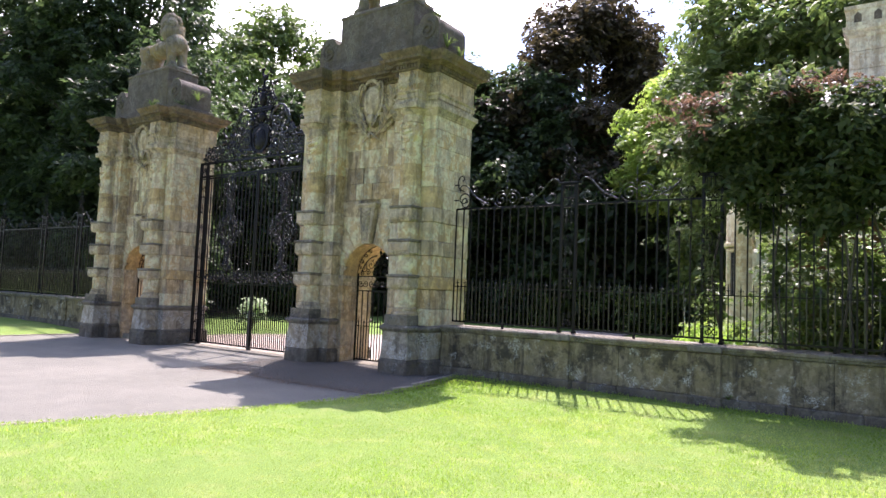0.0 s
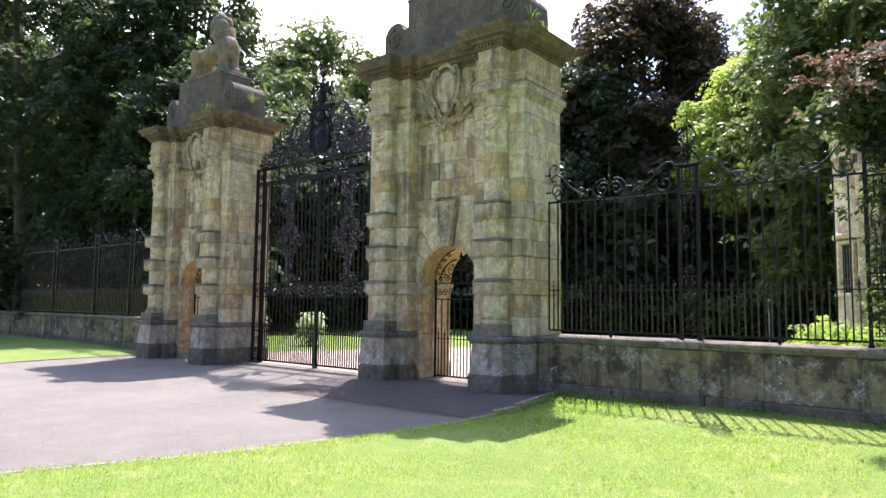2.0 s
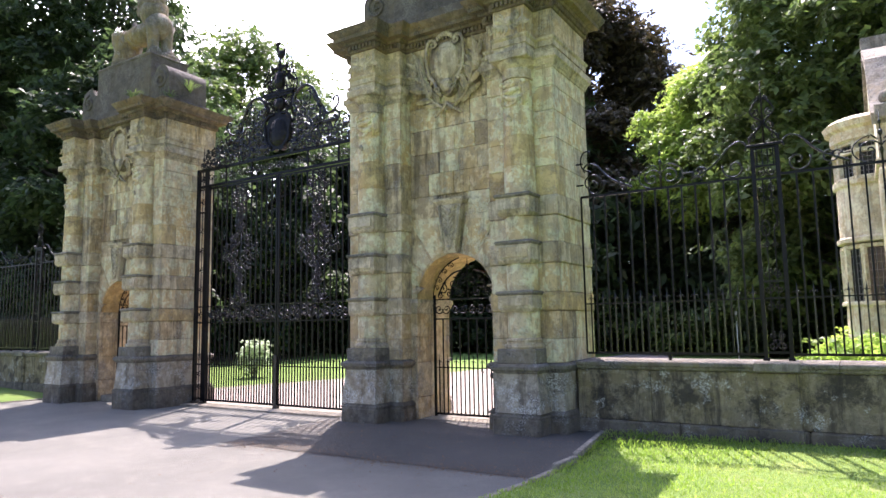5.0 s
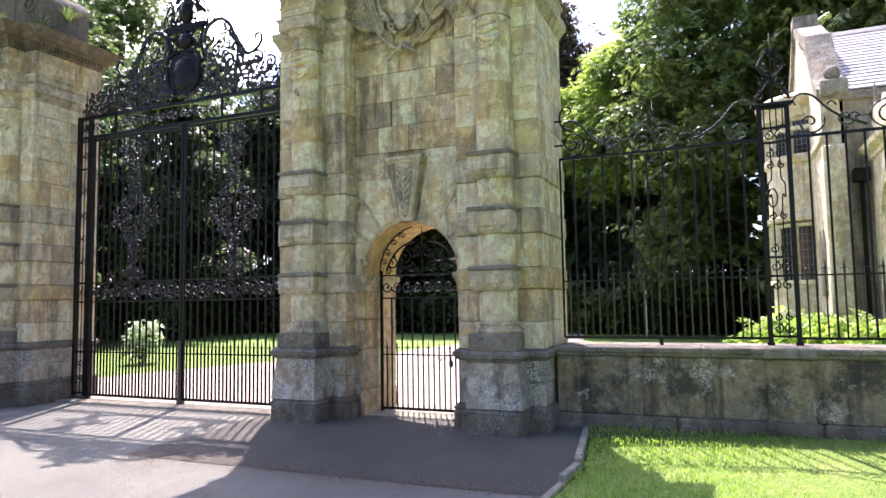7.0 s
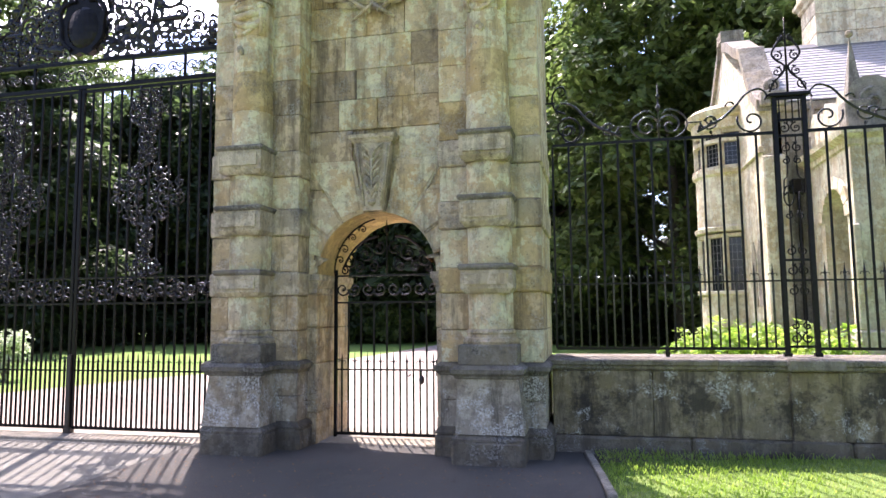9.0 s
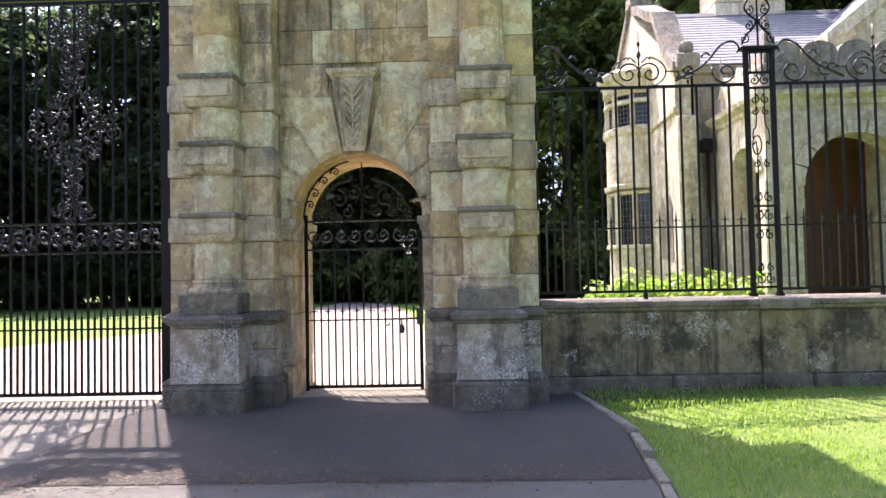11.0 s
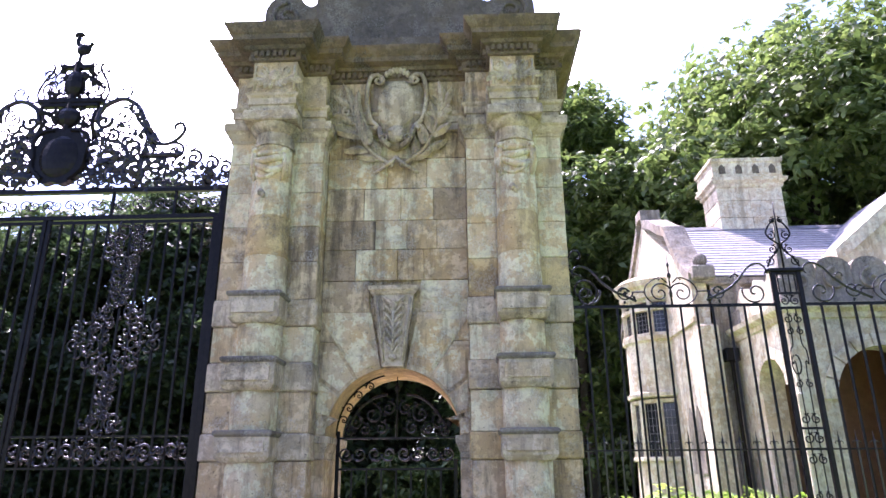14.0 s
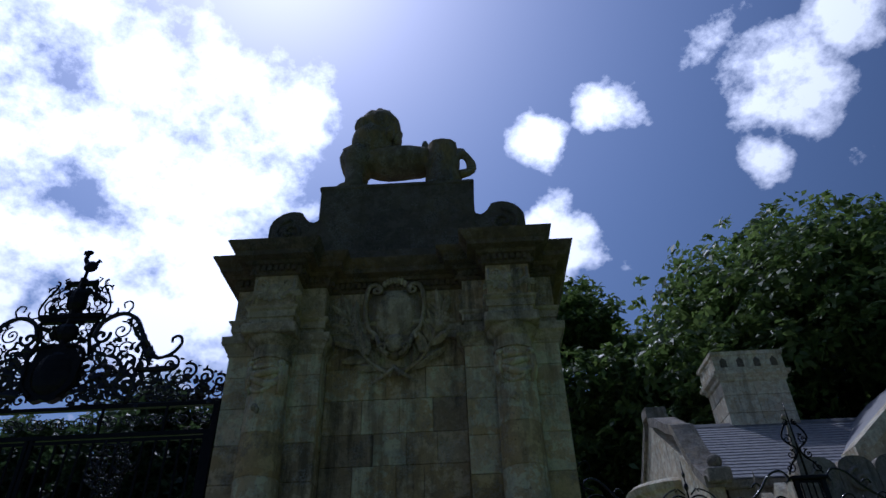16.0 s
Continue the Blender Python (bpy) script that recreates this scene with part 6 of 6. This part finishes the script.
tree("sycamore_tree", "broad green sycamore towering behind the lodge", 5.4, 31.0, 18.8, 9.0, leaf_mid, 3, 230000, 0.165, 0.15, 120)
tree("sycamore_tree", "tall green sycamore beside the lodge", -3.6, 31.0, 18.5, 5.2, leaf_mid, 4, 100000, 0.15, 0.1, 60)
tree("beech_tree", "bright green beech seen between the piers", -48.0, 41.0, 27.0, 9.5, leaf_mid, 5, 90000, 0.2, 0.1, 80)
tree("yew_tree", "very dark tall evergreen behind the wall", -31.0, 16.5, 19.0, 5.2, leaf_dark, 6, 75000, 0.135, 0.05, 70)
tree("yew_tree", "very dark evergreen behind the railings", -26.0, 14.8, 11.0, 3.4, leaf_dark, 7, 40000, 0.125, 0.05)
tree("cedar_tree", "tall dark tree with pale sprays", -37.0, 13.0, 22.0, 6.5, leaf_dark, 8, 62000, 0.155, 0.05, 70)
tree("horse_chestnut_tree", "dark green tree at the back of the park", -22.5, 42.0, 14.5, 5.0, leaf_dark, 9, 28000, 0.22, 0.04)
tree("horse_chestnut_tree", "dark green tree at the back of the park", -31.5, 27.5, 14.0, 4.8, leaf_dark, 10, 56000, 0.17, 0.03, 60)
tree("sycamore_tree", "green tree at the edge of the wood", 16.0, 30.0, 21.0, 8.0, leaf_mid, 11, 34000, 0.26, 0.1)
tree("horse_chestnut_tree", "dark spreading tree inside the gates", -20.5, 37.0, 16.6, 5.0, leaf_dark, 12, 60000, 0.17, 0.06, 60)
tree("horse_chestnut_tree", "dark spreading tree inside the gates", -25.5, 38.5, 17.2, 5.4, leaf_dark, 13, 60000, 0.18, 0.06, 60)
tree("horse_chestnut_tree", "dark spreading tree inside the gates", -30.5, 36.0, 15.0, 4.8, leaf_dark, 14, 56000, 0.18, 0.06, 60)
for i, (x, y, h, r) in enumerate([(-44, 30, 14, 6), (-40, 22, 17, 5.5), (-47, 14, 19, 6), (-16.5, 38, 12, 5), (-9, 38, 13, 5), (-2, 39, 14, 5.5), (5, 40, 15, 6), (13, 40, 16, 6), (-35, 40, 12, 5), (-24, 41, 12, 5), (24, 36, 18, 7), (-52, 22, 18, 7), (30, 24, 16, 7)]):
    tree("oak_tree", "dark woodland tree closing the view", x, y, h, r, leaf_dark, 30 + i, 10000, 0.34, 0.02, 40)


def shrub(name, label, x, y, w, d, h, mat, seed, leaves=6000, size=0.1):
    rng = np.random.default_rng(seed)
    e = thing(name, label, "shrub", at=(x, y, 0))
    k = 16
    centres = [(rng.normal() * w * 0.3, rng.normal() * d * 0.3, h * (0.25 + 0.5 * rng.random())) for _ in range(k)]
    radii = [h * (0.22 + 0.14 * rng.random()) for _ in range(k)]
    st = Mesh()
    for c in centres[:7]:
        st.tube([(c[0] * 0.2, c[1] * 0.2, -0.05), (c[0] * 0.6, c[1] * 0.6, c[2] * 0.5), c], 0.02, 5, 0.4)
    part("stem", st, bark, e)
    o = new("foliage", quads("foliage", leaf_cloud(rng, centres, radii, leaves, size, 0.9), mat))
    o.parent = e
    return e


for i, (x, y, w, h, m) in enumerate([(-20, 33.5, 4, 2.8, leaf_dark), (-17, 34, 4, 2.6, leaf_mid), (-24, 33.5, 4, 3.0, leaf_dark), (-13.5, 35.5, 3.5, 2.4, leaf_dark), (-10.5, 33, 3.5, 2.4, leaf_mid), (-7.5, 33, 3, 2.2, leaf_dark), (-28, 33.5, 4, 3.2, leaf_dark), (-5, 34, 3.5, 3, leaf_dark), (-33, 28, 4, 3.2, leaf_dark), (-1, 34, 4, 3, leaf_dark), (3, 35, 4, 3, leaf_dark), (-38, 20, 4, 3.5, leaf_dark), (-31, 22, 4, 3, leaf_dark)]):
    shrub("rhododendron", "dense dark shrub at the edge of the lawn", x, y, w, 2, h, m, 60 + i, 7000, 0.13)
shrub("flowering_shrub", "shrub with small whitish blossom, coloured as brightly lit", -20.2, 16.4, 0.6, 0.6, 1.3, leaf_white, 80, 1500, 0.05)


# ---- climber over the railings ----
def climber():
    e = thing("climber", "dense climbing plant with reddish shoots hanging over the railings", "climbing plant")
    rng = np.random.default_rng(21)
    cs, rs = [], []
    for i in range(120):
        u = i / 120
        x = -3.1 + 5.4 * u
        top = 4.88 + 0.18 * math.sin(u * 11) + 0.15 * math.sin(u * 29)
        cs.append((x + rng.normal() * 0.1, 10.75 + rng.normal() * 0.3, top - 0.3 - (1.2 - 3.0 * max(0, 0.12 - u)) * rng.random()))
        rs.append((0.27 + 0.2 * rng.random()) * min(1.0, 0.5 + 4 * u))
    for i in range(24):
        cs.append((-2.7 + 4.8 * rng.random(), 10.78 + rng.normal() * 0.12, 2.7 + 0.9 * rng.random()))
        rs.append(0.10 + 0.10 * rng.random())
    o = new("foliage", quads("foliage", leaf_cloud(rng, cs, rs, 64000, 0.058, 0.9, 0.4), leaf_ivy))
    o.parent = e
    top = [(-3.2 + 5.0 * rng.random(), 10.6 + rng.normal() * 0.35, 4.35 + 0.6 * rng.random()) for _ in range(46)]
    top += [(-3.5 + 1.2 * rng.random(), 10.4 + rng.normal() * 0.15, 3.9 + 0.9 * rng.random()) for _ in range(8)]
    o = new("reddish_growth", quads("reddish_growth", leaf_cloud(rng, top, [0.24] * len(top), 3400, 0.04, 0.7, 0.3), leaf_pink))
    o.parent = e
    tagged(o, "reddish young leaves")
    r = random.Random(2)
    for i in range(16):
        x = -2.6 + 4.2 * r.random()
        part("stem", Mesh().tube([(x, 10.78, 0.9), (x + r.uniform(-0.2, 0.2), 10.72, 2.0), (x + r.uniform(-0.3, 0.3), 10.8, 3.2), (x + r.uniform(-0.5, 0.5), 10.8, 4.2)], 0.022, 6, 0.5), bark, e)
    low = [(-2.75 + 4.9 * rng.random(), 11.0 + 0.16 * rng.random(), 1.15 + 2.2 * rng.random()) for _ in range(90)]
    o = new("lower_growth", quads("lower_growth", leaf_cloud(rng, low, [0.17] * len(low), 9800, 0.05, 1.2, 0.2), leaf_mid))
    o.parent = e
    tr = []
    for i in range(9):
        x = -3.3 + 2.4 * r.random()
        tr += [(x + r.uniform(-0.05, 0.05), 10.55, 3.4 - 0.22 * k) for k in range(3 + r.randrange(7))]
    tr += [(-2.72 + 0.05 * r.uniform(-1, 1), 10.55, 3.1 - 0.13 * k) for k in range(15)]
    o = new("hanging_trail", quads("hanging_trail", leaf_cloud(rng, tr, [0.08] * len(tr), 1300, 0.04, 1.2, 0.2), leaf_ivy))
    o.parent = e
    return e


climber()
for i in range(8):
    shrub("garden_shrub", "tall leafy shrub crowding the railings under the climber", -1.3 + 0.56 * i, 11.9 + 0.12 * (i % 3), 0.5, 0.28, 3.0 + 0.35 * ((i * 7) % 4) / 3, (leaf_ivy, leaf_mid, leaf_dark, leaf_sunlit)[i % 4], 130 + i, 3800, 0.055)
for i, (x, y, h) in enumerate([(-4.5, 18.4, 1.35), (-4.2, 17.7, 1.4), (-3.75, 17.0, 1.3), (-3.4, 16.1, 1.3), (-3.15, 15.2, 1.15), (-4.7, 19.2, 0.95)]):
    shrub("border_plant", "bright leafy border plant at the foot of the lodge", x, y, 0.8, 0.6, h, leaf_bed if i % 3 else leaf_sunlit, 110 + i, 1800, 0.055)


def tuft(x, y, z, seed, n, ln):
    """Small ferns and grass rooted in the masonry."""
    rng = np.random.default_rng(seed)
    e = thing("wall_fern", "small bright plant rooted in the pier's stonework", "plant", at=(x, y, z))
    m = Mesh()
    for _ in range(n):
        a, l2 = rng.uniform(0, 6.28), ln * (0.5 + 0.5 * rng.random())
        c, s = math.cos(a), math.sin(a)
        w = 0.007
        p = [(0, 0, 0), (c * l2 * 0.5, s * l2 * 0.5, l2 * 0.75), (c * l2, s * l2, l2 * 0.7)]
        m.add([(p[0][0] - s * w, p[0][1] + c * w, 0), (p[0][0] + s * w, p[0][1] - c * w, 0), (p[1][0] + s * w, p[1][1] - c * w, p[1][2]), (p[1][0] - s * w, p[1][1] + c * w, p[1][2]), (p[2][0], p[2][1], p[2][2])], [(0, 1, 2, 3), (3, 2, 4)])
    part("frond_cluster", m, leaf_mid, e)


FPX = 2 * GATE_X - PIER_X
for x, y, z, n, l in ((FPX + 1.25, 9.55, 6.12, 30, 0.28), (FPX + 1.55, 10.2, 6.2, 26, 0.3), (FPX + 1.66, 10.6, 6.5, 30, 0.32), (FPX + 1.0, 10.4, 7.0, 20, 0.25), (PIER_X + 1.62, 10.4, 6.4, 30, 0.3), (PIER_X + 1.4, 10.3, 6.95, 22, 0.2), (PIER_X + 1.65, 10.8, 6.3, 24, 0.3), (-2.3, 10.30, 0.26, 14, 0.12)):
    tuft(x, y, z, int(abs(x * 100)), n, l)


# ---- grass blades and fallen leaves ----
def blades(name, n, x0, x1, y0, y1, seed, ln):
    rng = np.random.default_rng(seed)
    x, y = x0 + (x1 - x0) * rng.random(n), y0 + (y1 - y0) * rng.random(n)
    fade = np.clip(np.minimum((x1 - x) / 3.0, (y - y0) / 2.5), 0, 1)
    sel = rng.random(n) < fade
    x, y = x[sel], y[sel]
    ky = np.array([p[1] for p in KERB][::-1])
    kx = np.array([p[0] for p in KERB][::-1])
    keep = x > np.interp(y, ky, kx) + 0.1
    x, y = x[keep], y[keep]
    n = len(x)
    z = 0.055 + np.maximum(0, 1 - (10.4 - y) / 2.6) * 0.10
    a = rng.uniform(0, 6.28, n)
    l2 = ln * (0.5 + rng.random(n))
    lean = rng.normal(size=(n, 2)) * 0.5
    w = 0.004 + 0.003 * rng.random(n)
    p0 = np.stack([x - np.cos(a) * w, y - np.sin(a) * w, z - 0.01], 1)
    p1 = np.stack([x + np.cos(a) * w, y + np.sin(a) * w, z - 0.01], 1)
    p2 = np.stack([x + lean[:, 0] * l2 + np.cos(a) * w * 0.4, y + lean[:, 1] * l2, z + l2], 1)
    p3 = np.stack([x + lean[:, 0] * l2 - np.cos(a) * w * 0.4, y + lean[:, 1] * l2, z + l2], 1)
    o = new(name, quads(name, np.stack([p0, p1, p2, p3], 1).reshape(-1, 3), grass_blade))
    return tagged(o, "short mown grass blades on the lawn", "grass", kind="stuff")


blades("grass", 165000, -9.4, 5.0, 0.6, 10.2, 41, 0.016)
blades("grass", 26000, -7.2, 8.0, 9.9, 10.28, 42, 0.035)
litter_mat = leafy("dry_leaf_litter", (0.10, 0.06, 0.035), (0.22, 0.15, 0.09), 0.1, 0.8)
rl = np.random.default_rng(50)
NL = 5200
px = rl.uniform(-11.3, -7.0, NL)
py = np.where(rl.random(NL) < 0.55, 7.98 + rl.normal(size=NL) * 0.14 - 0.08 * np.sin(px * 2), np.minimum(9.48, 9.5 - np.abs(rl.normal(size=NL)) * 1.2))
pts = np.stack([px, py, 0.016 + np.array([rise(a, b) for a, b in zip(px, py)])], 1)
ang = rl.uniform(0, 6.28, NL)
sz = 0.004 + 0.013 * rl.random(NL) ** 2
da, db = np.stack([np.cos(ang), np.sin(ang), rl.normal(size=NL) * 0.25], 1) * sz[:, None], np.stack([-np.sin(ang), np.cos(ang), rl.normal(size=NL) * 0.25], 1) * sz[:, None] * 0.55
o = new("leaf_litter", quads("leaf_litter", np.stack([pts - da, pts - db, pts + da, pts + db], 1).reshape(-1, 3), litter_mat))
tagged(o, "scattered dry leaves on the asphalt", "leaves", kind="stuff")
